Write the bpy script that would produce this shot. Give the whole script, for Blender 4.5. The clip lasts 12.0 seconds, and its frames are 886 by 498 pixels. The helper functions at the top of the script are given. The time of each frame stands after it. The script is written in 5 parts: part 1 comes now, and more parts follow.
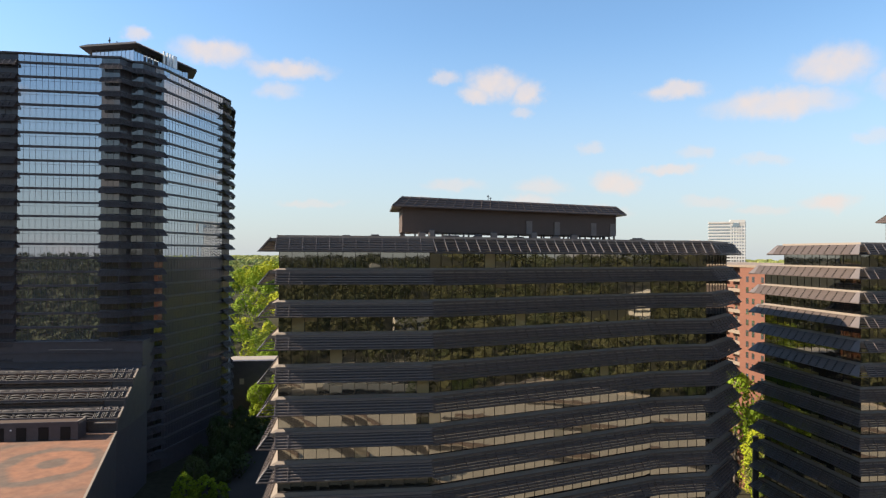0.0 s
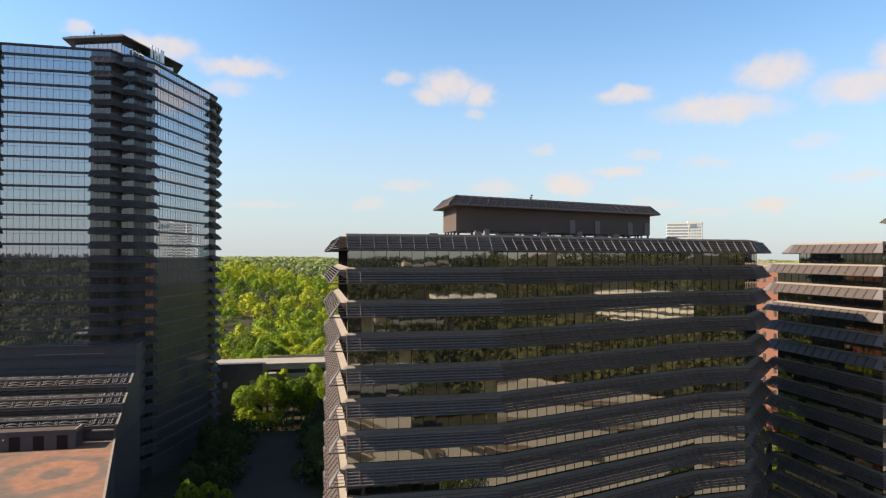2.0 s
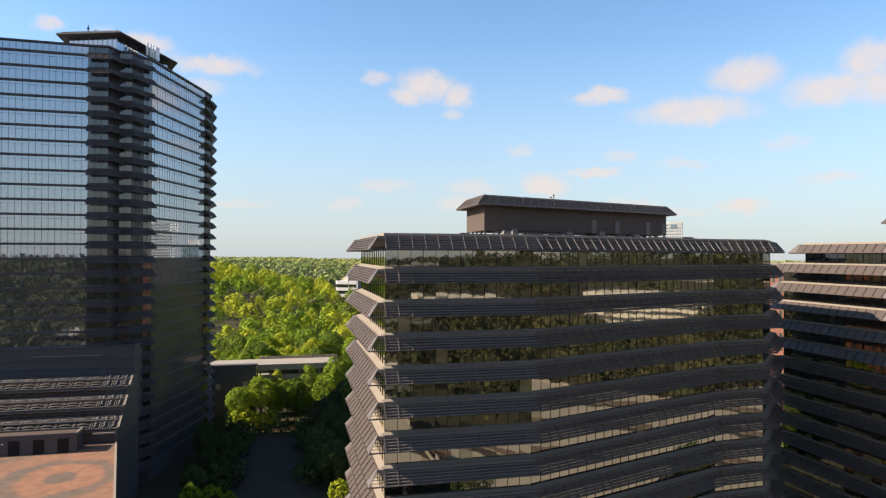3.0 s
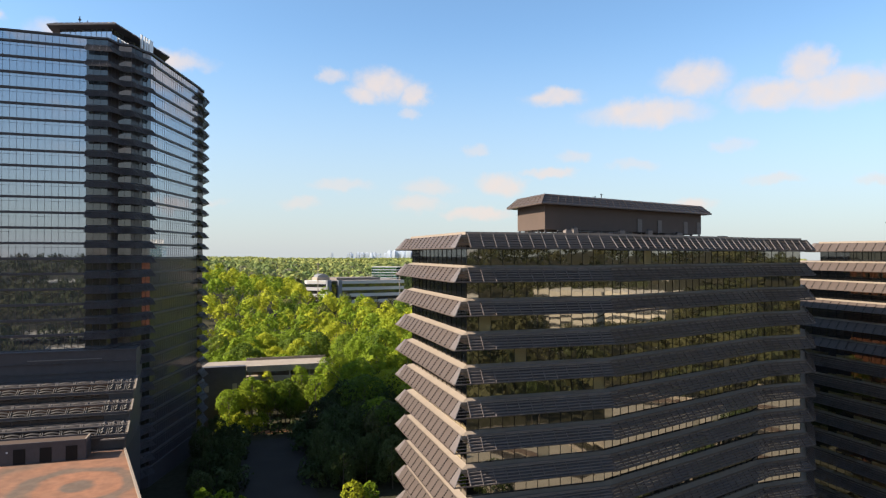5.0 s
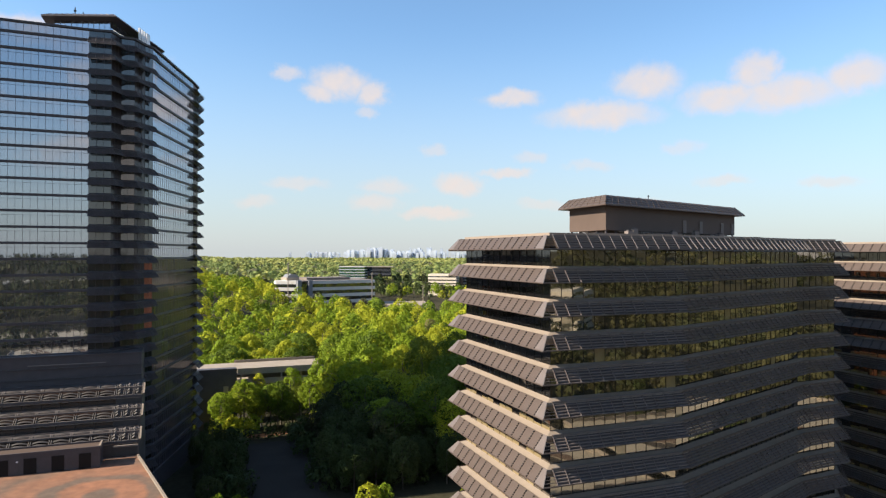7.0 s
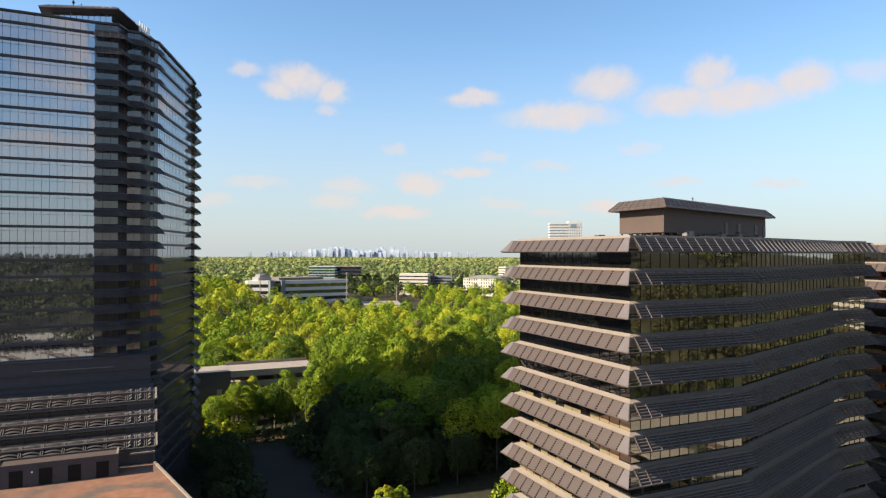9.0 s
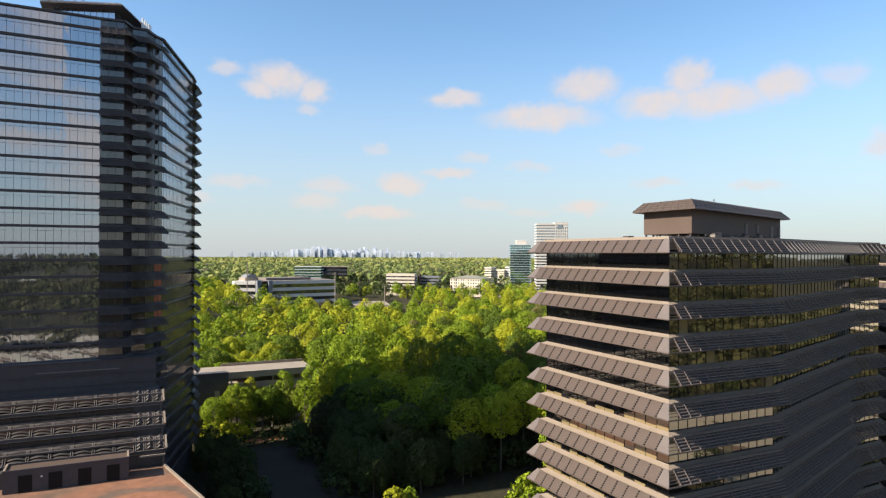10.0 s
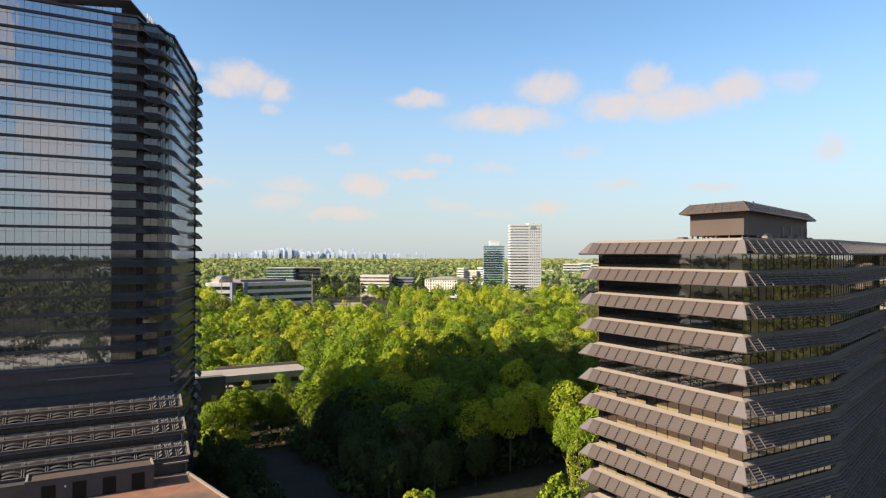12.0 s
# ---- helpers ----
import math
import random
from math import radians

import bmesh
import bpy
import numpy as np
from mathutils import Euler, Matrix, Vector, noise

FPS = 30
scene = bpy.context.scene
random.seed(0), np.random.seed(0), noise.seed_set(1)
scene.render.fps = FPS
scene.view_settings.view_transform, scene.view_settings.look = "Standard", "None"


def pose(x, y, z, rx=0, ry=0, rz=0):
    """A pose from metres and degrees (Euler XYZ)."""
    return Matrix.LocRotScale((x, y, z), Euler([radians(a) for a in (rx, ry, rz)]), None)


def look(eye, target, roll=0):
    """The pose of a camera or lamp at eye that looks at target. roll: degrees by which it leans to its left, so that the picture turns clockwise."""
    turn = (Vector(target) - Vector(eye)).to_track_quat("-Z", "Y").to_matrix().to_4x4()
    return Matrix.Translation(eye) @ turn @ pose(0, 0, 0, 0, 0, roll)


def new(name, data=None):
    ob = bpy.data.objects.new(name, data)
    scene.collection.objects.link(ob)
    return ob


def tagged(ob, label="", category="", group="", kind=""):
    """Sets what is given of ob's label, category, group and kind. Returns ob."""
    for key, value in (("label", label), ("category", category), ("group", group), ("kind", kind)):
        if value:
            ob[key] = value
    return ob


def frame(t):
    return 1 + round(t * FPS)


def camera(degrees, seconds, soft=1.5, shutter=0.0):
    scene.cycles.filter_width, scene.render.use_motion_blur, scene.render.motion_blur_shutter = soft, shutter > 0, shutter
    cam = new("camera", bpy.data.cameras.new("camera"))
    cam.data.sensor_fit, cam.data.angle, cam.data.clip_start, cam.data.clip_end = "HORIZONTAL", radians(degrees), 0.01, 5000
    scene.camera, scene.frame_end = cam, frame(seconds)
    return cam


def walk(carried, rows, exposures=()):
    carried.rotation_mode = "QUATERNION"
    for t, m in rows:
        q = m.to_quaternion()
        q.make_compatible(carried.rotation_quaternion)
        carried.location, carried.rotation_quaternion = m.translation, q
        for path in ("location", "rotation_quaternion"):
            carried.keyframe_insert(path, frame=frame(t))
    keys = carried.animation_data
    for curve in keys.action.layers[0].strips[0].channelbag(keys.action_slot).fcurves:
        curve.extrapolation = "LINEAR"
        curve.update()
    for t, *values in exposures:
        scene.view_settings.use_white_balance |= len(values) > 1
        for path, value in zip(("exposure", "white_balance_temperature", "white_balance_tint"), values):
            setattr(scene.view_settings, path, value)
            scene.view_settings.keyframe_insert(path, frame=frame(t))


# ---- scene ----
cam = camera(68.1, 12.0, soft=1.3)
# seconds, eye, a point looked at, lean; the axes follow the walls of the office park
PATH = [
    (0, (0.11, 0.25, 66.93), (13.09, 99.40, 67.53), 0.3),
    (0.5, (-3.29, 0.93, 66.84), (11.42, 99.86, 67.44), 0.2),
    (1, (-6.75, 1.66, 66.74), (9.74, 100.31, 67.39), 0.2),
    (1.5, (-10.28, 2.42, 66.67), (7.89, 100.75, 67.42), 0.2),
    (2, (-13.78, 3.15, 66.62), (6.16, 101.15, 67.37), 0.2),
    (2.5, (-17.30, 3.89, 66.55), (4.30, 101.52, 67.40), 0.2),
    (3, (-20.72, 4.69, 66.50), (2.55, 101.95, 67.30), 0.2),
    (5, (-34.89, 8.74, 66.41), (-5.24, 104.27, 67.11), 0.1),
    (5.5, (-38.45, 9.84, 66.44), (-7.25, 104.86, 67.09), 0.1),
    (6, (-42.00, 11.09, 66.44), (-9.26, 105.56, 67.14), 0.1),
    (6.5, (-45.49, 12.43, 66.48), (-11.20, 106.40, 67.13), 0.1),
    (7, (-48.89, 13.81, 66.53), (-13.17, 107.19, 67.18), 0.1),
    (9, (-61.91, 19.77, 66.87), (-20.68, 110.87, 67.42), 0.1),
    (9.5, (-65.02, 21.29, 66.88), (-22.56, 111.82, 67.48), 0.1),
    (10, (-68.14, 22.90, 66.90), (-24.40, 112.81, 67.50), 0.2),
    (10.5, (-71.22, 24.54, 66.92), (-26.24, 113.84, 67.52), 0.1),
    (11, (-74.26, 26.13, 66.95), (-28.10, 114.82, 67.55), 0.1),
    (11.5, (-77.26, 27.73, 66.97), (-29.92, 115.82, 67.62), 0.1),
    (12, (-80.22, 29.53, 66.95), (-31.66, 116.90, 67.70), 0.1),
]
walk(cam, [(t, look(eye, target, roll)) for t, eye, target, roll in PATH], [(0, 1.2), (6, 1.22), (12, 1.12)])

# ---------------------------------------------------------------- light
SUN_EL, SUN_AZ = 34.0, -84.5          # azimuth clockwise from +y
SUN_STRENGTH, SKY_STRENGTH = 5.0, 0.047
s_el, s_az = radians(SUN_EL), radians(SUN_AZ)
to_sun = Vector((math.sin(s_az) * math.cos(s_el), math.cos(s_az) * math.cos(s_el), math.sin(s_el)))
sun_data = bpy.data.lights.new("sun", "SUN")
sun_data.energy, sun_data.angle, sun_data.color = SUN_STRENGTH, radians(0.53), (1.0, 0.88, 0.72)
sun_ob = new("sun", sun_data)
sun_ob.matrix_world = look(to_sun * 300, (0, 0, 0))

# clouds: azimuth, elevation, half width, half height (degrees), thickness
CLOUDS = [
    (-11.9, 16.1, 3.5, 1.05, 1.0), (-6.0, 15.2, 3.8, 0.9, 0.7), (-6.6, 13.4, 2.0, 0.8, 0.4),
    (7.7, 15.0, 1.4, 0.7, 0.5), (11.9, 14.4, 2.8, 1.4, 1.0), (14.7, 13.6, 1.4, 1.3, 0.9), (10.4, 13.5, 2.0, 0.8, 0.9), (14.3, 11.9, 1.2, 0.5, 0.4),
    (26.9, 13.2, 2.4, 0.8, 0.8), (34.4, 11.6, 5.0, 1.2, 1.0), (38.2, 14.0, 3.0, 1.5, 0.9),
    (44.0, 12.4, 3.4, 1.3, 1.0), (48.6, 12.3, 4.6, 1.5, 1.0), (46.4, 14.0, 2.0, 1.5, 1.0), (53.2, 13.0, 2.4, 1.4, 0.8), (57.3, 13.2, 1.8, 1.0, 0.35), (59.8, 8.0, 1.4, 1.1, 0.5),
    (20.0, 9.0, 1.2, 0.5, 0.35), (28.6, 8.3, 1.7, 0.6, 0.35), (26.4, 6.9, 2.4, 0.5, 0.6),
    (22.3, 6.0, 2.2, 1.0, 0.9), (8.2, 5.9, 2.8, 0.6, 0.4), (16.0, 5.8, 2.2, 0.8, 0.5),
    (37.9, 4.0, 2.0, 0.7, 0.8), (33.5, 7.4, 2.0, 0.5, 0.3), (41.0, 8.6, 1.5, 0.6, 0.3),
    (20.4, 3.5, 3.2, 0.6, 0.8), (15.0, 4.4, 2.4, 0.8, 0.5), (44.0, 5.9, 2.2, 0.5, 0.4),
    (-4.0, 4.2, 3.0, 0.4, 0.35), (51.5, 5.4, 2.2, 0.5, 0.4), (29.5, 4.2, 2.4, 0.5, 0.35),
    (-17.7, 16.7, 1.1, 0.6, 0.6), (5.0, 4.3, 1.8, 0.6, 0.4), (33.5, 3.6, 2.4, 0.4, 0.35),
]


def make_world():
    world = bpy.data.worlds.new("sky")
    scene.world = world
    world.use_nodes = True
    nt = world.node_tree
    nt.nodes.clear()
    N, L = nt.nodes.new, nt.links.new

    def math_node(op, a, b=None, c=None, clamp=False):
        n = N("ShaderNodeMath")
        n.operation, n.use_clamp = op, clamp
        for i, v in enumerate((a, b, c)):
            if v is None:
                continue
            if isinstance(v, (int, float)):
                n.inputs[i].default_value = v
            else:
                L(v, n.inputs[i])
        return n.outputs[0]

    sky = N("ShaderNodeTexSky")
    sky.sky_type, sky.sun_disc = "NISHITA", False
    sky.sun_elevation, sky.sun_rotation = s_el, s_az
    sky.altitude, sky.air_density, sky.dust_density, sky.ozone_density = 300, 1.0, 0.6, 1.6
    tc = N("ShaderNodeTexCoord")
    sep = N("ShaderNodeSeparateXYZ")
    L(tc.outputs["Generated"], sep.inputs[0])
    deg = 180 / math.pi
    az = math_node("MULTIPLY", math_node("ARCTAN2", sep.outputs[0], sep.outputs[1]), deg)
    el = math_node("MULTIPLY", math_node("ARCSINE", sep.outputs[2]), deg)
    flat = N("ShaderNodeCombineXYZ")
    L(az, flat.inputs[0])
    L(el, flat.inputs[1])
    # ragged outlines
    wob = N("ShaderNodeTexNoise")
    wob.inputs["Scale"].default_value, wob.inputs["Detail"].default_value, wob.inputs["Roughness"].default_value = 0.5, 8.0, 0.62
    L(flat.outputs[0], wob.inputs["Vector"])
    off = N("ShaderNodeVectorMath")
    off.operation = "MULTIPLY_ADD"
    L(wob.outputs["Color"], off.inputs[0])
    off.inputs[1].default_value, off.inputs[2].default_value = (3.0, 1.8, 0), (-1.5, -0.9, 0)
    moved = N("ShaderNodeVectorMath")
    L(flat.outputs[0], moved.inputs[0])
    L(off.outputs[0], moved.inputs[1])
    total = None
    for a, e, ra, re, thick in CLOUDS:
        thick = min(1.0, thick * 1.25 + 0.1)
        sub = N("ShaderNodeVectorMath")
        sub.operation = "SUBTRACT"
        L(moved.outputs[0], sub.inputs[0])
        sub.inputs[1].default_value = (a, e, 0)
        mul = N("ShaderNodeVectorMath")
        mul.operation = "MULTIPLY"
        L(sub.outputs[0], mul.inputs[0])
        mul.inputs[1].default_value = (1 / ra, 1 / re, 0)
        length = N("ShaderNodeVectorMath")
        length.operation = "LENGTH"
        L(mul.outputs[0], length.inputs[0])
        ramp = N("ShaderNodeMapRange")
        ramp.interpolation_type = "SMOOTHSTEP"
        L(length.outputs["Value"], ramp.inputs[0])
        ramp.inputs[1].default_value, ramp.inputs[2].default_value = 1.25, 0.35
        ramp.inputs[3].default_value, ramp.inputs[4].default_value = 0.0, thick
        total = ramp.outputs[0] if total is None else math_node("MAXIMUM", total, ramp.outputs[0])
    # scattered fair-weather clouds over the rest of the sky
    away = N("ShaderNodeMapRange")
    L(sep.outputs[1], away.inputs[0])
    away.inputs[1].default_value, away.inputs[2].default_value = 0.3, -0.2
    rest = N("ShaderNodeTexNoise")
    rest.inputs["Scale"].default_value, rest.inputs["Detail"].default_value = 0.07, 6.0
    squash = N("ShaderNodeVectorMath")
    squash.operation = "MULTIPLY"
    squash.inputs[1].default_value = (1, 2.2, 1)
    L(flat.outputs[0], squash.inputs[0])
    L(squash.outputs[0], rest.inputs["Vector"])
    patch = N("ShaderNodeMapRange")
    patch.interpolation_type = "SMOOTHSTEP"
    L(rest.outputs["Fac"], patch.inputs[0])
    patch.inputs[1].default_value, patch.inputs[2].default_value = 0.505, 0.66
    total = math_node("MAXIMUM", total, math_node("MULTIPLY", away.outputs[0], patch.outputs[0]))
    # lit tops, greyer bellies
    fine = N("ShaderNodeTexNoise")
    fine.inputs["Scale"].default_value, fine.inputs["Detail"].default_value = 0.8, 5.0
    L(flat.outputs[0], fine.inputs["Vector"])
    cover = math_node("MULTIPLY", total, math_node("MULTIPLY_ADD", fine.outputs["Fac"], 0.7, 0.55), clamp=True)
    cover = math_node("MULTIPLY", cover, 0.85)
    # a bright hazy spring sky: pale towards the horizon, clear blue above
    gain = N("ShaderNodeVectorMath")
    gain.operation = "MULTIPLY"
    L(sky.outputs[0], gain.inputs[0])
    gain.inputs[1].default_value = (1.64, 1.95, 2.08)
    haze = N("ShaderNodeMapRange")
    haze.interpolation_type = "SMOOTHSTEP"
    L(el, haze.inputs[0])
    haze.inputs[1].default_value, haze.inputs[2].default_value = 20.0, -4.0
    haze.inputs[3].default_value, haze.inputs[4].default_value = 0.0, 0.93
    pale = N("ShaderNodeMix")
    pale.data_type = "RGBA"
    L(haze.outputs[0], pale.inputs["Factor"])
    L(gain.outputs[0], pale.inputs["A"])
    pale.inputs["B"].default_value = (5.45, 5.75, 6.1, 1)
    mix = N("ShaderNodeMix")
    mix.data_type = "RGBA"
    L(cover, mix.inputs["Factor"])
    L(pale.outputs["Result"], mix.inputs["A"])
    mix.inputs["B"].default_value = (8.2, 7.1, 6.6, 1)
    bg = N("ShaderNodeBackground")
    bg.inputs["Strength"].default_value = SKY_STRENGTH
    L(mix.outputs["Result"], bg.inputs[0])
    out = N("ShaderNodeOutputWorld")
    L(bg.outputs[0], out.inputs[0])


make_world()

# ---------------------------------------------------------------- materials


def material(name, colour, rough=0.7, metal=0.0, scale=0.6, vary=0.25, fine=8.0, bump=0.15, specular=0.5, island=0.0, each=0.0):
    """Two scales of noise in the colour, a fine relief, and, where asked, a tint of its own for each piece."""
    m = bpy.data.materials.new(name)
    m.use_nodes = True
    nt = m.node_tree
    N, L = nt.nodes.new, nt.links.new
    p = nt.nodes["Principled BSDF"]
    tc = N("ShaderNodeTexCoord")
    big, small = N("ShaderNodeTexNoise"), N("ShaderNodeTexNoise")
    big.inputs["Scale"].default_value, big.inputs["Detail"].default_value = scale, 4
    small.inputs["Scale"].default_value, small.inputs["Detail"].default_value = fine, 3
    for n in (big, small):
        L(tc.outputs["Object"], n.inputs["Vector"])
    add = N("ShaderNodeMath")
    L(big.outputs["Fac"], add.inputs[0])
    L(small.outputs["Fac"], add.inputs[1])
    last = add.outputs[0]
    if island or each:
        src = N("ShaderNodeNewGeometry").outputs["Random Per Island"] if island else N("ShaderNodeObjectInfo").outputs["Random"]
        ma = N("ShaderNodeMath")
        ma.operation = "MULTIPLY_ADD"
        L(src, ma.inputs[0])
        ma.inputs[1].default_value = island or each
        L(last, ma.inputs[2])
        last = ma.outputs[0]
    mr = N("ShaderNodeMapRange")
    L(last, mr.inputs[0])
    mr.inputs[1].default_value, mr.inputs[2].default_value = 0.6, 1.4 + (island or each)
    mr.inputs[3].default_value, mr.inputs[4].default_value = 1 - vary, 1 + vary
    mul = N("ShaderNodeVectorMath")
    mul.operation = "SCALE"
    mul.inputs[0].default_value = colour
    L(mr.outputs[0], mul.inputs["Scale"])
    L(mul.outputs[0], p.inputs["Base Color"])
    p.inputs["Roughness"].default_value, p.inputs["Metallic"].default_value = rough, metal
    p.inputs["Specular IOR Level"].default_value = specular
    if bump:
        b = N("ShaderNodeBump")
        b.inputs["Strength"].default_value, b.inputs["Distance"].default_value = bump, 0.03
        L(small.outputs["Fac"], b.inputs["Height"])
        L(b.outputs[0], p.inputs["Normal"])
    return m


def coated_glass(name, body, mirror, gloss, wave=0.0, each=0.0, rough=0.015, specular=0.5):
    """Solar-control glass: a tinted mirror coat over a dark room."""
    m = bpy.data.materials.new(name)
    m.use_nodes = True
    nt = m.node_tree
    N, L = nt.nodes.new, nt.links.new
    p = nt.nodes["Principled BSDF"]
    p.inputs["Base Color"].default_value = (*body, 1)
    p.inputs["Roughness"].default_value = 0.08
    p.inputs["Specular IOR Level"].default_value = specular
    g = N("ShaderNodeBsdfGlossy")
    g.inputs["Color"].default_value = (*mirror, 1)
    g.inputs["Roughness"].default_value = rough
    lw = N("ShaderNodeFresnel")
    lw.inputs["IOR"].default_value = 1.5
    fac = N("ShaderNodeMath")
    fac.operation, fac.use_clamp = "MULTIPLY_ADD", True
    L(lw.outputs[0], fac.inputs[0])
    fac.inputs[1].default_value, fac.inputs[2].default_value = 1 - gloss, gloss
    if each:
        info = N("ShaderNodeNewGeometry")
        mr = N("ShaderNodeMapRange")
        L(info.outputs["Random Per Island"], mr.inputs[0])
        mr.inputs[3].default_value, mr.inputs[4].default_value = 1 - each, 1.0
        mu = N("ShaderNodeMath")
        mu.operation = "MULTIPLY"
        L(fac.outputs[0], mu.inputs[0])
        L(mr.outputs[0], mu.inputs[1])
        fac = mu
    if wave:
        tc, nz, b = N("ShaderNodeTexCoord"), N("ShaderNodeTexNoise"), N("ShaderNodeBump")
        nz.inputs["Scale"].default_value, nz.inputs["Detail"].default_value = 0.45, 1
        L(tc.outputs["Object"], nz.inputs["Vector"])
        b.inputs["Strength"].default_value, b.inputs["Distance"].default_value = 1.0, wave
        L(nz.outputs["Fac"], b.inputs["Height"])
        L(b.outputs[0], g.inputs["Normal"])
    mix = N("ShaderNodeMixShader")
    L(fac.outputs[0], mix.inputs[0])
    L(p.outputs[0], mix.inputs[1])
    L(g.outputs[0], mix.inputs[2])
    L(mix.outputs[0], nt.nodes["Material Output"].inputs["Surface"])
    return m


def foliage(name, dark, light, brown):
    m = bpy.data.materials.new(name)
    m.use_nodes = True
    nt = m.node_tree
    N, L = nt.nodes.new, nt.links.new
    p = nt.nodes["Principled BSDF"]
    geo, info = N("ShaderNodeNewGeometry"), N("ShaderNodeObjectInfo")
    tc, nz = N("ShaderNodeTexCoord"), N("ShaderNodeTexNoise")
    nz.inputs["Scale"].default_value, nz.inputs["Detail"].default_value = 0.035, 2
    L(geo.outputs["Position"], nz.inputs["Vector"])
    a = N("ShaderNodeMath")
    a.operation = "MULTIPLY_ADD"
    L(geo.outputs["Random Per Island"], a.inputs[0])
    a.inputs[1].default_value = 0.08
    L(nz.outputs["Fac"], a.inputs[2])
    b = N("ShaderNodeMath")
    b.operation = "MULTIPLY_ADD"
    L(info.outputs["Random"], b.inputs[0])
    b.inputs[1].default_value = 0.7
    L(a.outputs[0], b.inputs[2])
    crown_tint = N("ShaderNodeAttribute")
    crown_tint.attribute_name = "crown_tint"
    tinted = N("ShaderNodeMath")
    L(b.outputs[0], tinted.inputs[0])
    L(crown_tint.outputs["Fac"], tinted.inputs[1])
    b = tinted
    ramp = N("ShaderNodeMapRange")
    L(b.outputs[0], ramp.inputs[0])
    ramp.inputs[1].default_value, ramp.inputs[2].default_value = 0.36, 1.22
    tones = N("ShaderNodeValToRGB")
    tones.color_ramp.elements[0].color, tones.color_ramp.elements[1].color = (*dark, 1), (*light, 1)
    fresh = [0.58 * dark[0] + 0.42 * light[0], 0.42 * dark[1] + 0.58 * light[1], 0.6 * dark[2] + 0.4 * light[2]]
    for at, tone in ((0.13, brown), (0.24, dark), (0.4, fresh), (0.72, fresh)):
        tones.color_ramp.elements.new(at).color = (*tone, 1)
    L(ramp.outputs[0], tones.inputs[0])
    mix = N("ShaderNodeMix")
    mix.data_type = "RGBA"
    mix.inputs["Factor"].default_value = 0.0
    L(tones.outputs[0], mix.inputs["A"])
    L(mix.outputs["Result"], p.inputs["Base Color"])
    p.inputs["Roughness"].default_value = 0.6
    p.inputs["Specular IOR Level"].default_value = 0.06
    # leaf clusters too fine to model: relief and light and dark flecks
    fleck, relief = N("ShaderNodeTexNoise"), N("ShaderNodeBump")
    fleck.inputs["Scale"].default_value, fleck.inputs["Detail"].default_value, fleck.inputs["Roughness"].default_value = 1.3, 4.0, 0.7
    L(geo.outputs["Position"], fleck.inputs["Vector"])
    relief.inputs["Strength"].default_value, relief.inputs["Distance"].default_value = 0.35, 0.5
    L(fleck.outputs["Fac"], relief.inputs["Height"])
    L(relief.outputs[0], p.inputs["Normal"])
    span, shade = N("ShaderNodeMapRange"), N("ShaderNodeVectorMath")
    L(fleck.outputs["Fac"], span.inputs[0])
    span.inputs[1].default_value, span.inputs[2].default_value, span.inputs[3].default_value, span.inputs[4].default_value = 0.35, 0.65, 0.78, 1.3
    shade.operation = "SCALE"
    L(tones.outputs[0], shade.inputs[0])
    L(span.outputs[0], shade.inputs["Scale"])
    L(shade.outputs[0], mix.inputs["A"])
    t = N("ShaderNodeBsdfTranslucent")
    L(mix.outputs["Result"], t.inputs["Color"])
    ms = N("ShaderNodeMixShader")
    ms.inputs[0].default_value = 0.13
    L(p.outputs[0], ms.inputs[1])
    L(t.outputs[0], ms.inputs[2])
    L(ms.outputs[0], nt.nodes["Material Output"].inputs["Surface"])
    return m


M_SILL = material("pale precast concrete", (0.215, 0.172, 0.135), 0.8, vary=0.12)
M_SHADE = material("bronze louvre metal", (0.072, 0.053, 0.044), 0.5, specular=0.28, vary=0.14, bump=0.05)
M_RIB = material("pale bronze rib", (0.11, 0.098, 0.096), 0.4, vary=0.1, bump=0.05)
M_SLATMETAL = material("pale bronze slat", (0.12, 0.1, 0.093), 0.45, specular=0.2, vary=0.12, bump=0.05)
M_DARK = material("dark bronze metal", (0.068, 0.06, 0.062), 0.5, specular=0.2, vary=0.2, bump=0.05)
M_CLIP = material("black panel clip", (0.008, 0.007, 0.007), 0.6, specular=0.2, vary=0.1, bump=0)
M_PENT = material("brown plant room cladding", (0.088, 0.063, 0.051), 0.65, specular=0.2, vary=0.1, bump=0.05)
M_ROOFING = material("grey roof membrane", (0.16, 0.135, 0.12), 0.9, vary=0.3)
M_GLASS = coated_glass("bronze office glass", (0.008, 0.008, 0.008), (0.88, 0.83, 0.72), 0.3, wave=0.004, each=0.1, rough=0.02)
M_BLIND = coated_glass("office glass with blind", (0.22, 0.17, 0.09), (0.8, 0.74, 0.62), 0.12, wave=0.01)
M_TGLASS = coated_glass("silver tower glass", (0.065, 0.06, 0.062), (0.74, 0.79, 0.86), 0.5, wave=0.003, each=0.12, rough=0.02)
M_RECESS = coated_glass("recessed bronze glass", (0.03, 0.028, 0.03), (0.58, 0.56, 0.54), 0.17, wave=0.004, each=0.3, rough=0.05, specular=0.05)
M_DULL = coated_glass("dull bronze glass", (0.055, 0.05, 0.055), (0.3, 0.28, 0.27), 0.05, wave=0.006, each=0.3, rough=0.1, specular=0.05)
# leaf tone of far pines, also a darkened stand-in for shaded trees and shrubs
M_DARKLEAF = foliage("dark pine and shade-toned leaves", (0.034, 0.042, 0.018), (0.068, 0.082, 0.028), (0.05, 0.048, 0.026))
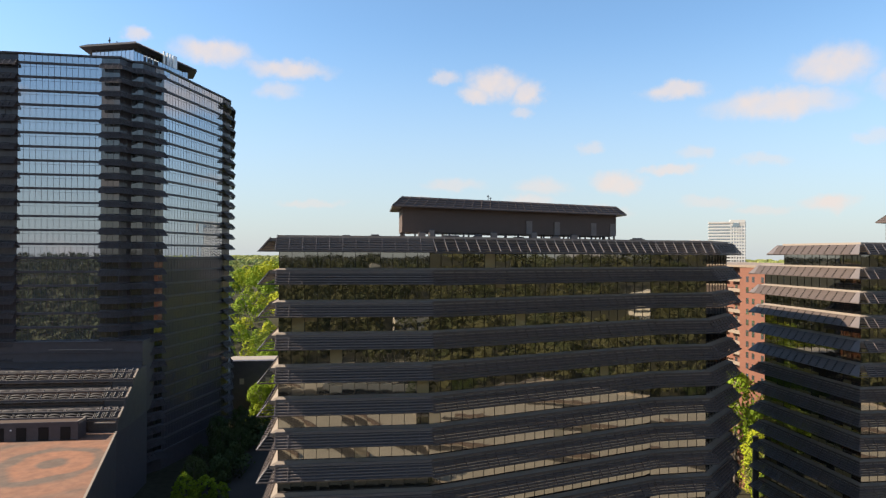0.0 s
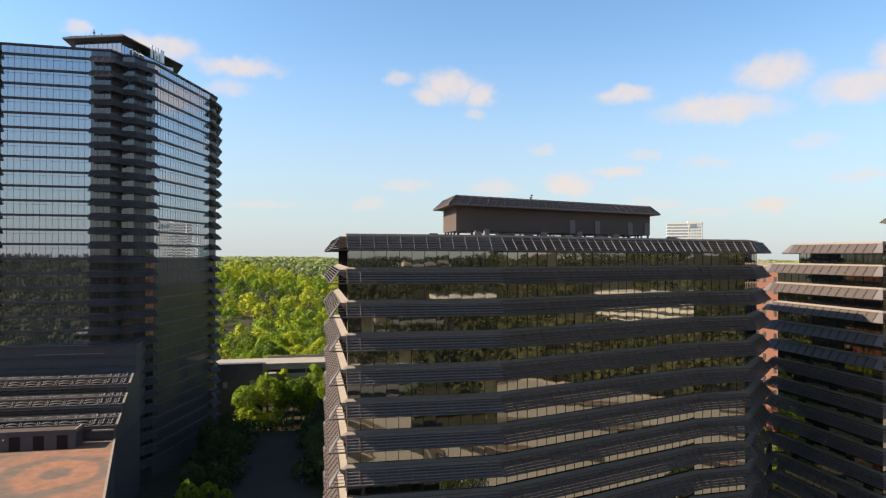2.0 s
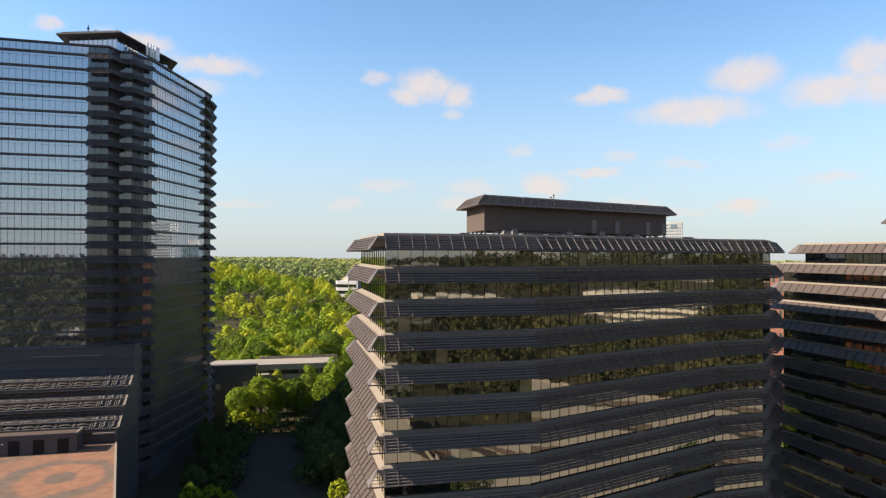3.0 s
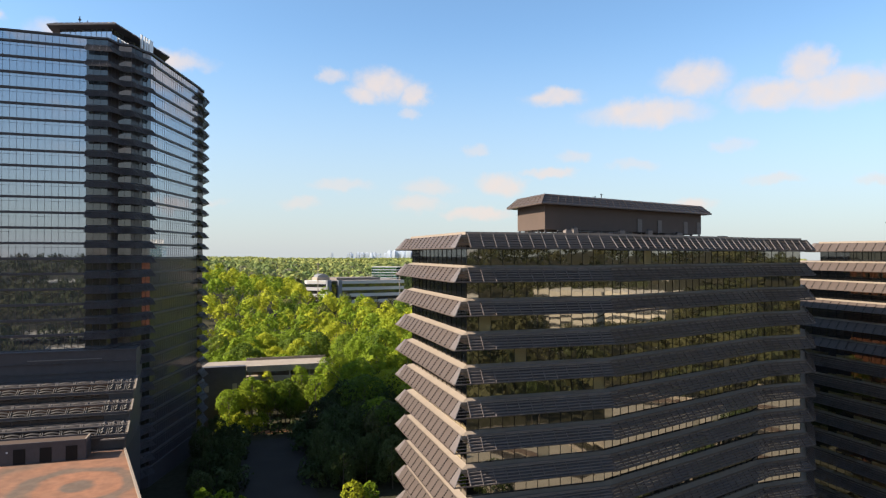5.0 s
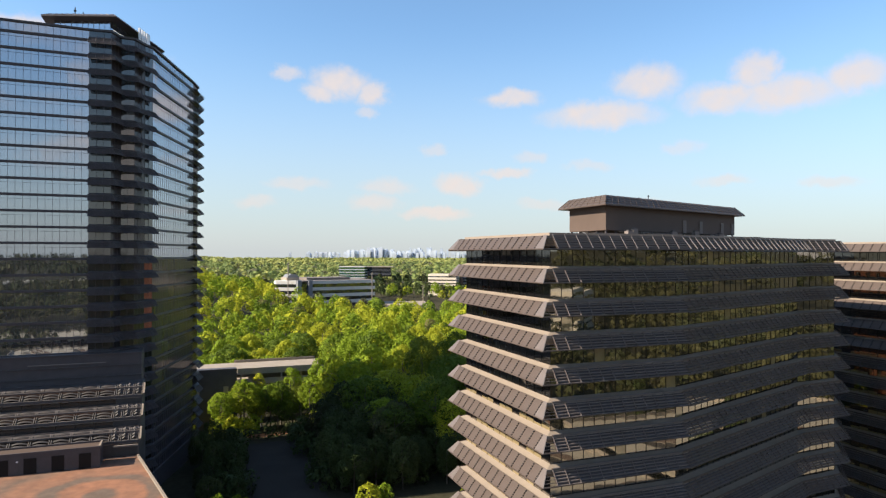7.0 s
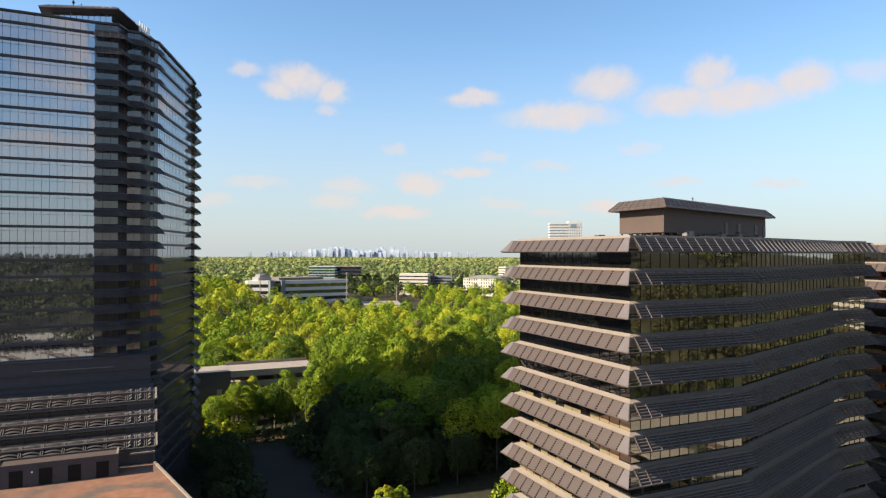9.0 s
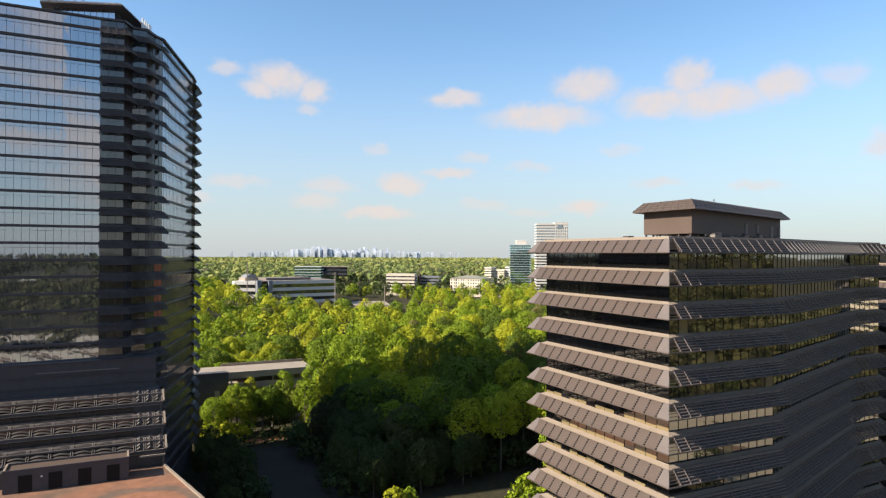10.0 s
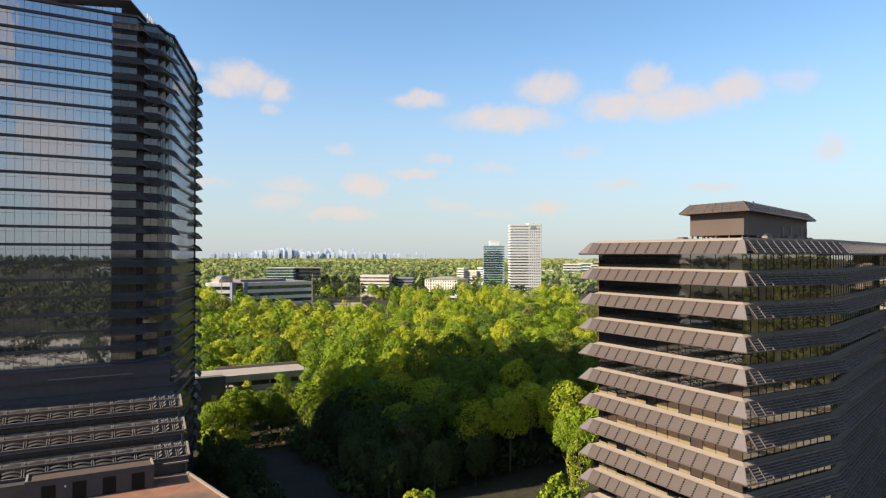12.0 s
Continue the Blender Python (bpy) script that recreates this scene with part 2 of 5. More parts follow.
# deep green of some trees, and shade darkening most of the near wood
M_OAK_SHADE = foliage("deep green oak leaves, partly shade-toned", (0.042, 0.064, 0.013), (0.15, 0.175, 0.022), (0.09, 0.08, 0.035))
M_LEAF = foliage("spring leaves", (0.054, 0.09, 0.013), (0.31, 0.32, 0.022), (0.18, 0.15, 0.06))
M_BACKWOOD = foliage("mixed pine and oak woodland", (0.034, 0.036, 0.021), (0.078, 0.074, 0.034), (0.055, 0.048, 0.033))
# paler and greyer than near leaves: distance haze put into the colour
M_FARWOOD = foliage("far woodland paled for haze", (0.105, 0.13, 0.062), (0.29, 0.3, 0.095), (0.16, 0.145, 0.09))
M_BARK = material("tree bark", (0.09, 0.07, 0.055), 0.9, fine=5)
M_GROUND = material("woodland ground", (0.04, 0.037, 0.022), 0.95, specular=0.1, scale=0.02, vary=0.4, fine=0.6)
M_WHITE = material("white precast", (0.5, 0.475, 0.44), 0.8, scale=0.05, vary=0.06, fine=1.0, bump=0)
M_FARGLASS = coated_glass("distant window glass", (0.06, 0.065, 0.07), (0.7, 0.75, 0.8), 0.42)
M_OFFGLASS = coated_glass("dark ribbon window glass", (0.02, 0.022, 0.028), (0.4, 0.42, 0.46), 0.15)
M_TEAL = coated_glass("teal tower glass", (0.03, 0.08, 0.09), (0.6, 0.85, 0.9), 0.35)
M_BRICK = material("red brick", (0.155, 0.06, 0.034), 0.85, scale=0.2, vary=0.12, fine=3.0)
M_TAN = material("tan stucco", (0.21, 0.155, 0.11), 0.85, scale=0.1, vary=0.1, fine=2.0)
M_CONC = material("pale concrete", (0.26, 0.215, 0.17), 0.85, scale=0.15, vary=0.2, fine=2.0)
M_PIER = material("grey concrete", (0.16, 0.165, 0.18), 0.8, scale=0.1, vary=0.1, fine=2.0)
M_MULCH = material("orange bark mulch", (0.30, 0.13, 0.055), 0.95, scale=0.5, vary=0.3, fine=6.0)
M_CREAM = material("cream stucco", (0.56, 0.49, 0.39), 0.85, scale=0.1, vary=0.08, fine=1.5)
M_DECK = material("pale deck concrete", (0.30, 0.255, 0.19), 0.85, scale=0.15, vary=0.2, fine=2.0)
M_SIGN = material("white sign enamel", (0.8, 0.8, 0.8), 0.4, vary=0.03, bump=0)
# pale body and mirror tint stand in for haze before the skyline
M_SKYLINE = coated_glass("tower cladding paled blue for haze", (0.47, 0.52, 0.6), (0.75, 0.82, 0.92), 0.3, each=0.2)
M_LATTICE = material("weathered trellis metal", (0.16, 0.14, 0.125), 0.6, vary=0.2)
M_PODWALL = material("brown podium wall", (0.062, 0.053, 0.052), 0.5, scale=0.4, vary=0.4)
M_PODGLASS = coated_glass("brown terrace glass", (0.032, 0.024, 0.02), (0.5, 0.45, 0.4), 0.1, wave=0.02, each=0.2, rough=0.05, specular=0.2)
M_SLAT = material("weathered awning slat", (0.042, 0.036, 0.033), 0.6, vary=0.3)
M_TIN = material("green-grey roof sheet", (0.19, 0.185, 0.14), 0.7, scale=0.1, vary=0.12, fine=2.0)
M_ASPHALT = material("dark asphalt", (0.046, 0.04, 0.034), 0.95, specular=0.05, scale=0.1, vary=0.25, fine=3.0)


def roof_paint():
    """Terracotta roof coat with grey rings worn into it."""
    m = bpy.data.materials.new("painted podium roof")
    m.use_nodes = True
    nt = m.node_tree
    N, L = nt.nodes.new, nt.links.new
    p = nt.nodes["Principled BSDF"]
    tc, nz, fine = N("ShaderNodeTexCoord"), N("ShaderNodeTexNoise"), N("ShaderNodeTexNoise")
    nz.inputs["Scale"].default_value, nz.inputs["Detail"].default_value = 0.09, 4
    fine.inputs["Scale"].default_value, fine.inputs["Detail"].default_value = 0.6, 6
    for n in (nz, fine):
        L(tc.outputs["Object"], n.inputs["Vector"])
    mp = N("ShaderNodeMapping")
    mp.inputs["Location"].default_value = (65.3, -151.3, 0)
    L(tc.outputs["Object"], mp.inputs[0])
    flat, far = N("ShaderNodeVectorMath"), N("ShaderNodeVectorMath")
    flat.operation, far.operation = "MULTIPLY", "LENGTH"
    flat.inputs[1].default_value = (1, 0.85, 0)
    L(mp.outputs[0], flat.inputs[0])
    L(flat.outputs[0], far.inputs[0])
    a = N("ShaderNodeMath")
    a.operation = "MULTIPLY_ADD"
    L(nz.outputs["Fac"], a.inputs[0])
    a.inputs[1].default_value = 7.0
    L(far.outputs["Value"], a.inputs[2])
    u = N("ShaderNodeMath")
    u.operation = "MULTIPLY"
    L(a.outputs[0], u.inputs[0])
    u.inputs[1].default_value = 1 / 40
    rings = N("ShaderNodeValToRGB")
    e = rings.color_ramp.elements
    e[0].position, e[0].color = 0.145, (0, 0, 0, 1)
    e[1].position, e[1].color = 0.175, (0.9, 0.9, 0.9, 1)
    for at, v in ((0.27, 1.0), (0.3, 0.15), (0.345, 0.1), (0.385, 0.85), (0.5, 0.8), (0.56, 0.25), (0.64, 0.7), (0.8, 0.4)):
        e.new(at).color = (v, v, v, 1)
    L(u.outputs[0], rings.inputs[0])
    blot, r = N("ShaderNodeTexNoise"), N("ShaderNodeMath")
    blot.inputs["Scale"].default_value, blot.inputs["Detail"].default_value = 0.16, 5
    L(tc.outputs["Object"], blot.inputs["Vector"])
    r.operation, r.use_clamp = "MULTIPLY_ADD", True
    L(blot.outputs["Fac"], r.inputs[0])
    r.inputs[1].default_value = 0.9
    less = N("ShaderNodeMath")
    less.inputs[1].default_value = -0.5
    L(rings.outputs[0], less.inputs[0])
    L(less.outputs[0], r.inputs[2])
    mix = N("ShaderNodeMix")
    mix.data_type = "RGBA"
    L(r.outputs[0], mix.inputs["Factor"])
    mix.inputs["A"].default_value, mix.inputs["B"].default_value = (0.1, 0.068, 0.048, 1), (0.22, 0.094, 0.048, 1)
    sc = N("ShaderNodeVectorMath")
    sc.operation = "SCALE"
    fr = N("ShaderNodeMapRange")
    L(fine.outputs["Fac"], fr.inputs[0])
    fr.inputs[1].default_value, fr.inputs[2].default_value, fr.inputs[3].default_value, fr.inputs[4].default_value = 0.3, 0.7, 0.78, 1.15
    L(mix.outputs["Result"], sc.inputs[0])
    L(fr.outputs[0], sc.inputs["Scale"])
    L(sc.outputs[0], p.inputs["Base Color"])
    p.inputs["Roughness"].default_value = 0.85
    return m


M_ROOFPAINT = roof_paint()

# ---------------------------------------------------------------- mesh tools


class Build:
    """Collects boxes, beams and faces for one mesh."""

    def __init__(self):
        self.v, self.f, self.m = [], [], []

    def face(self, *pts, mat=0):
        k = len(self.v)
        self.v += [tuple(p) for p in pts]
        self.f.append(tuple(range(k, k + len(pts))))
        self.m.append(mat)

    def hexa(self, a, b, mat=0):
        """Solid between the quads a and b, corner by corner."""
        k = len(self.v)
        self.v += [tuple(p) for p in a] + [tuple(p) for p in b]
        for q in ((0, 3, 2, 1), (4, 5, 6, 7), (0, 1, 5, 4), (1, 2, 6, 5), (2, 3, 7, 6), (3, 0, 4, 7)):
            self.f.append(tuple(k + i for i in q))
            self.m.append(mat)

    def box(self, x0, y0, z0, x1, y1, z1, mat=0):
        self.hexa([(x0, y0, z0), (x1, y0, z0), (x1, y1, z0), (x0, y1, z0)], [(x0, y0, z1), (x1, y0, z1), (x1, y1, z1), (x0, y1, z1)], mat)

    def beam(self, p, q, w, h, mat=0, up=(0, 0, 1)):
        p, q, up = Vector(p), Vector(q), Vector(up)
        d = (q - p).normalized()
        s = d.cross(up).normalized() * (w / 2)
        u = s.cross(d).normalized() * (h / 2)
        self.hexa([p - s - u, p + s - u, p + s + u, p - s + u], [q - s - u, q + s - u, q + s + u, q - s + u], mat)

    def prism(self, poly, z0, z1, mat=0):
        n, k = len(poly), len(self.v)
        self.v += [(x, y, z0) for x, y in poly] + [(x, y, z1) for x, y in poly]
        self.f.append(tuple(k + i for i in reversed(range(n))))
        self.f.append(tuple(k + n + i for i in range(n)))
        self.m += [mat, mat]
        for i in range(n):
            j = (i + 1) % n
            self.f.append((k + i, k + j, k + n + j, k + n + i))
            self.m.append(mat)

    def mesh(self, name, mats):
        me = bpy.data.meshes.new(name)
        me.from_pydata(self.v, [], self.f)
        for m in mats:
            me.materials.append(m)
        me.polygons.foreach_set("material_index", self.m)
        me.update()
        return me


def thing(name, loc, label, category, group="", kind=""):
    ob = new(name)
    ob.empty_display_size = 1.0
    ob.matrix_world = Matrix.Translation(loc)
    return tagged(ob, label, category, group, kind)


def part(name, build, mats, parent, label="", at=None):
    mats = mats if isinstance(mats, (list, tuple)) else [mats]
    me = build if isinstance(build, bpy.types.Mesh) else build.mesh(name, mats)
    ob = new(name, me)
    ob.parent = parent
    if at is not None:
        ob.matrix_local = at
    if label:
        ob["label"] = label
    return ob


def solo(name, build, mats, label, category, group="", kind="", loc=(0, 0, 0)):
    """A thing that is one mesh."""
    ob = new(name, build.mesh(name, mats if isinstance(mats, (list, tuple)) else [mats]))
    ob.matrix_world = Matrix.Translation(loc)
    return tagged(ob, label, category, group, kind)


def offset(poly, d):
    """The closed outline (counter-clockwise) moved outwards by d, with mitred corners."""
    out, n = [], len(poly)
    for i in range(n):
        a, b, c = (Vector(poly[j % n]) for j in (i - 1, i, i + 1))
        n1 = Vector(((b - a).y, -(b - a).x)).normalized()
        n2 = Vector(((c - b).y, -(c - b).x)).normalized()
        k = n1 + n2
        k = k / max(0.3, k.dot(n1)) if k.length > 1e-6 else n1
        out.append(tuple(b + k * d))
    return out


# ---------------------------------------------------------------- ground


def height(x, y):
    r = math.hypot(x, y - 80)
    base = float(np.interp(r, [0, 150, 215, 280, 330, 420, 560, 700, 900, 1200, 2500, 4700, 6500], [0, 0, -4, -3, 2, 7, 11, 16, 22, 25, 27, 29, 24]))
    base += 26 * math.exp(-((x + 70) / 62) ** 2 - ((y - 610) / 130) ** 2)
    # unseen hills behind the viewpoint, raised to keep sky out of mirrored glass
    base += 62 * math.exp(-((x - 650) / 420) ** 2 - ((y + 850) / 420) ** 2)
    base += 62 * math.exp(-((x - 1400) / 450) ** 2 - ((y + 150) / 420) ** 2)
    base += 10 * math.exp(-((x - 120) / 70) ** 2 - ((y - 320) / 75) ** 2)
    if x > 60 and r > 330:
        base -= min(9.0, (x - 60) / 12) * min(1.0, (r - 330) / 100)
    if r > 200:
        base += 4 * noise.noise((x / 160, y / 160, 3.0)) * min(1, (r - 200) / 300)
    return base


def make_ground():
    radii = [0, 40, 80, 110, 140, 170, 200, 230, 260, 290, 320, 360, 400, 450, 500, 560, 640, 720, 820, 940, 1080, 1250, 1450, 1700, 2000, 2400, 2900, 3500, 4100, 4700, 5600, 7000]
    n = 120
    b = Build()
    b.v = [(0, 80, height(0, 80))]
    for r in radii[1:]:
        for i in range(n):
            a = 2 * math.pi * i / n
            x, y = r * math.cos(a), 80 + r * math.sin(a)
            b.v.append((x, y, height(x, y)))
    for i in range(n):
        b.f.append((0, 1 + i, 1 + (i + 1) % n))
    for k in range(len(radii) - 2):
        for i in range(n):
            j = (i + 1) % n
            p, q = 1 + k * n, 1 + (k + 1) * n
            b.f.append((p + i, q + i, q + j, p + j))
    b.m = [0] * len(b.f)
    ob = solo("ground", b, M_GROUND, "dark wooded ground rising to a far ridge", "ground", kind="structure")
    for p in ob.data.polygons:
        p.use_smooth = True


make_ground()

# ---------------------------------------------------------------- shaded office blocks
FLOOR = 3.9
TIP0 = 67.05                      # lower lip of the topmost sunshade
LIP, TOP_OUT = 1.95, 0.75         # how far lip and head of a sunshade stand out
BLADES = 6
BLOCK = [(0, 0), (18.65, 0), (53.2, 11.6), (62.4, 12.2), (70.6, 20.4), (70.6, 46.0), (52.0, 46.0), (17.0, 25.7), (0, 25.7)]


def bays(a, b, width):
    return max(1, round((Vector(b) - Vector(a)).length / width))


def sunshade_run(b, poly, i, tip, width, skip_ends=0, mat=0, rib=1, hi=1.5):
    """Louvre blades and ribs of the side i of a ring."""
    n = len(poly)
    rings = [offset(poly, TOP_OUT + (LIP - TOP_OUT) * j / (BLADES - 1)) for j in range(BLADES)]
    for j, ring in enumerate(rings):
        p, q = Vector(ring[i]), Vector(ring[(i + 1) % n])
        z = tip + hi * (1 - j / (BLADES - 1))
        d = (q - p).normalized() * 0.02
        nn = Vector((d.y, -d.x)).normalized() * 0.05
        up = 0.18 if j == 0 else 0.06
        b.hexa([(*(p + d), z - 0.08), (*(q - d), z - 0.08), (*(q - d + nn), z - 0.1), (*(p + d + nn), z - 0.1)],
               [(*(p + d), z + up), (*(q - d), z + up), (*(q - d + nn), z + up - 0.02), (*(p + d + nn), z + up - 0.02)], mat)
    for u, w, j in ((rings[j], rings[j + 1], j) for j in range(BLADES - 1)):
        z = tip + hi * (1 - j / (BLADES - 1))
        i2 = (i + 1) % n
        b.face((*u[i], z - 0.24), (*u[i2], z - 0.24), (*w[i2], z - hi / (BLADES - 1) - 0.2), (*w[i], z - hi / (BLADES - 1) - 0.2), mat=2)
    a, c = Vector(poly[i]), Vector(poly[(i + 1) % n])
    along = (c - a).normalized()
    out = Vector((along.y, -along.x))
    k = bays(a, c, width)
    for s in range(k + 1):
        p = a.lerp(c, s / k)
        u, w = p + out * (TOP_OUT - 0.02), p + out * (LIP + 0.08)
        b.beam((*u, tip + hi + (0.16 if rib else 0.0)), (*w, tip + (0.1 if rib else -0.04)), 0.07, 0.12, rib)


def blade_panel(width, ribbed=False, hi=1.5):
    """One louvred bay, along local x, standing out towards local -y: slats proud of a dark backing, one folded sheet."""
    b = Build()
    up = 0.14 if ribbed else 0.05
    line = []
    for j in range(BLADES):
        f = j / (BLADES - 1)
        y, z = -(TOP_OUT + (LIP - TOP_OUT) * f), hi * (1 - f)
        back = y + 0.2
        rise = max(up, 0.17) if j == 0 else up
        line += [(back, z + rise), (y - 0.05, z + rise), (y - 0.05, z - 0.08), (back, z - 0.08)]
    line += [(back + 0.06, -0.1), (-TOP_OUT + 0.26, hi - 0.06)]
    n = len(line)
    b.v = [(0, y, z) for y, z in line] + [(width, y, z) for y, z in line]
    for k in range(n):
        m = (k + 1) % n
        b.f.append((k, m, n + m, n + k))
        b.m.append(2 if k % 4 == 3 and k < n - 2 else 3)
    b.f += [tuple(reversed(range(n))), tuple(range(n, 2 * n))]
    b.m += [0, 0]
    y0, y1 = -TOP_OUT, -LIP
    if ribbed:
        b.beam((0, y0 + 0.05, hi + 0.2), (0, y1 - 0.1, 0.1), 0.05, 0.1, 1)
    else:
        b.beam((0, y0 - 0.02, hi + 0.02), (0, y1 - 0.06, 0.0), 0.06, 0.12, 3)
    return b.mesh("sunshade_panel", [M_SHADE, M_RIB, M_DARK, M_SLATMETAL])


def ridged_panel(width, hi=1.5):
    """One smooth sloping bay with standing ridges and a fin along its seam."""
    b = Build()
    top, low = (-TOP_OUT, hi + 0.1), (-LIP, 0.0)

    def at(f, out=0.0):
        return top[0] + (low[0] - top[0]) * f - out, top[1] + (low[1] - top[1]) * f

    def strip(x0, x1, f0, f1, h0, h1, mat=0):
        (ya, za), (yb, zb) = at(f0), at(f1)
        lo = [(x0, ya - h0, za), (x1, ya - h0, za), (x1, yb - h0, zb), (x0, yb - h0, zb)]
        b.hexa(lo, [(x, y - (h1 - h0), z) for x, y, z in lo], mat)

    strip(0, width, 0, 1, -0.08, 0.0)
    for j in range(6):
        f = 0.04 + 0.163 * j
        strip(width - 0.22, width - 0.02, f, f + 0.085, 0.004, 0.12, 1)
    for f in (0.34, 0.67):
        strip(0, width - 0.15, f, f + 0.02, 0.004, 0.02)
    return b.mesh("sunshade_panel", [M_SHADE, M_CLIP])


def pane_mesh(width, z0, z1):
    b = Build()
    b.box(0.03, 0, z0, width - 0.03, 0.05, z1)
    return b


def office_block(name, loc, label, floors=17, piece_floors=11, cut_top=0.0, seed=1):
    rng = random.Random(seed)
    root = thing(name, loc, label, "office building", "bronze office blocks")
    single = {}

    def one_pane(w, z0, z1, turn, tilt):
        key = (round(w, 2), round(z1 - z0, 2), round(turn, 3), round(tilt, 3))
        if key not in single:
            b = Build()
            b.hexa([(0.03, 0.04, 0), (0.03, turn, 0), (w - 0.03, -turn, 0), (w - 0.03, 0.04, 0)], [(0.03, 0.04, z1 - z0), (0.03, turn - tilt, z1 - z0), (w - 0.03, -turn - tilt, z1 - z0), (w - 0.03, 0.04, z1 - z0)])
            single[key] = b.mesh("pane", [M_GLASS])
        return single[key]

    inner = offset(BLOCK, -0.35)
    core = Build()
    core.prism(inner, -1.5, TIP0 + (0.5 if not cut_top else 0.5 - FLOOR))
    if cut_top:
        upper = list(BLOCK)
        upper[-1], upper[-2] = (0, 25.7 - cut_top), (17.0, 25.7 - cut_top)
        core.prism(offset(upper, -0.35), TIP0 + 0.5 - FLOOR, TIP0 + 0.5)
    part("core_wall", core, M_DARK, root, "dark inner wall")
    west, front = len(BLOCK) - 1, 0
    for k in range(floors):
        tip = TIP0 - FLOOR * k
        poly = list(BLOCK)
        if k == 0 and cut_top:
            poly[-1], poly[-2] = (0, 25.7 - cut_top), (17.0, 25.7 - cut_top)
        n = len(poly)
        o0, o1, o2 = offset(poly, -0.25), offset(poly, TOP_OUT - 0.05), offset(poly, 0.02)
        # sill or parapet
        sill = Build()
        top_in = tip + (1.95 if k == 0 else 1.78)
        for i in range(n):
            j = (i + 1) % n
            if k == 0:
                a, c = o2[i], o2[j]
                sill.face((*a, tip + 1.6), (*c, tip + 1.6), (*c, top_in), (*a, top_in))
                sill.face((*a, top_in), (*c, top_in), (*o0[j], top_in), (*o0[i], top_in))
                sill.face((*o1[i], tip + 1.55), (*o1[j], tip + 1.55), (*c, tip + 1.6), (*a, tip + 1.6))
            else:
                up = top_in + 0.1
                sill.face((*o1[i], tip + 1.5), (*o1[j], tip + 1.5), (*o0[j], up), (*o0[i], up))
            sill.face((*o1[i], tip + 1.3), (*o1[j], tip + 1.3), (*o1[j], tip + (1.55 if k == 0 else 1.5)), (*o1[i], tip + (1.55 if k == 0 else 1.5)))
            sill.face((*o0[i], tip + 0.3), (*o0[j], tip + 0.3), (*o1[j], tip + 1.3), (*o1[i], tip + 1.3))
        part("parapet" if k == 0 else "sill", sill, M_SILL, root)
        # louvred sunshades
        shade = Build()
        pieces = k < piece_floors
        for i in range(n):
            if pieces and i in (west, front):
                continue
            # top ribs use the paler metal, standing in for the sun they catch
            sunshade_run(shade, poly, i, tip, 1.55, rib=1 if k == 0 else 0)
        lip = offset(poly, LIP + 0.06)
        for i in range(n):
            p, q = lip[i], lip[(i + 1) % n]
            shade.beam((*p, tip - 0.03), (*q, tip - 0.03), 0.1, 0.1, 0)
        band = part("sunshade", shade, [M_SHADE, M_RIB, M_DARK], root)
        if pieces:
            for i, width in ((west, 1.98), (front, 1.554)):
                a, c = Vector(poly[i]), Vector(poly[(i + 1) % n])
                cnt = bays(a, c, width)
                if i == front:
                    c = c + (c - a).normalized() * 0.28
                w = (c - a).length / cnt
                if ("west", w) not in PANELS:
                    PANELS["west", w], PANELS["slats", w] = ridged_panel(w), blade_panel(w)
                    PANELS["crest", w] = blade_panel(w, True)
                ang = math.degrees(math.atan2((c - a).y, (c - a).x))
                for s in range(cnt):
                    p = a.lerp(c, s / cnt)
                    part("sunshade_panel", PANELS["west" if i == west else ("crest" if k == 0 else "slats"), w], None, band, at=pose(p.x, p.y, tip, 0, 0, ang))
            # open hip grille at the corners of the pieced sides
            hip = Build()
            rings = [offset(poly, TOP_OUT + (LIP - TOP_OUT) * j / (BLADES - 1)) for j in range(BLADES)]
            for j, ring in enumerate(rings):
                z = tip + 1.5 * (1 - j / (BLADES - 1))
                for i in (front,):
                    for end in (0, 1):
                        v = Vector(poly[(i + end) % n])
                        other = Vector(poly[(i + 1 - end) % n])
                        o = Vector(ring[(i + end) % n])
                        along = (v - other).normalized()
                        start = o - along * max(0.05, (o - v).dot(along))
                        if (o - start).length > 0.08:
                            hip.beam((*start, z + 0.04), (*o, z + 0.04), 0.05, 0.3 if i == west else 0.07, 0)
            for end in (0, 1):
                v = Vector(poly[(west + end) % n])
                other = Vector(poly[(west + 1 - end) % n])
                along = (v - other).normalized()
                u, w = Vector(rings[0][(west + end) % n]), Vector(rings[-1][(west + end) % n])
                u0, w0 = u - along * (u - v).dot(along), w - along * (w - v).dot(along)
                up = Vector((0, 0, 0.07))
                q = [Vector((*u0, tip + 1.6)), Vector((*u, tip + 1.6)), Vector((*w, tip)), Vector((*w0, tip))]
                hip.hexa(q, [p + up for p in q], 0)
            for i in (0, n - 1):
                u, w = rings[0][i], rings[-1][i]
                hip.beam((*u, tip + 1.55), (*w, tip), 0.1, 0.1, 1)
            part("corner_grille", hip, [M_SLATMETAL, M_RIB], band)["kind"] = "stuff"
        # glass
        z0, z1 = tip - FLOOR + 1.78, tip + 0.35
        if k == floors - 1:
            z0 = -1.0
        base_z = z0
        glass, blind = Build(), Build()
        frame_b, singles = Build(), []
        g = offset(poly, -0.22)
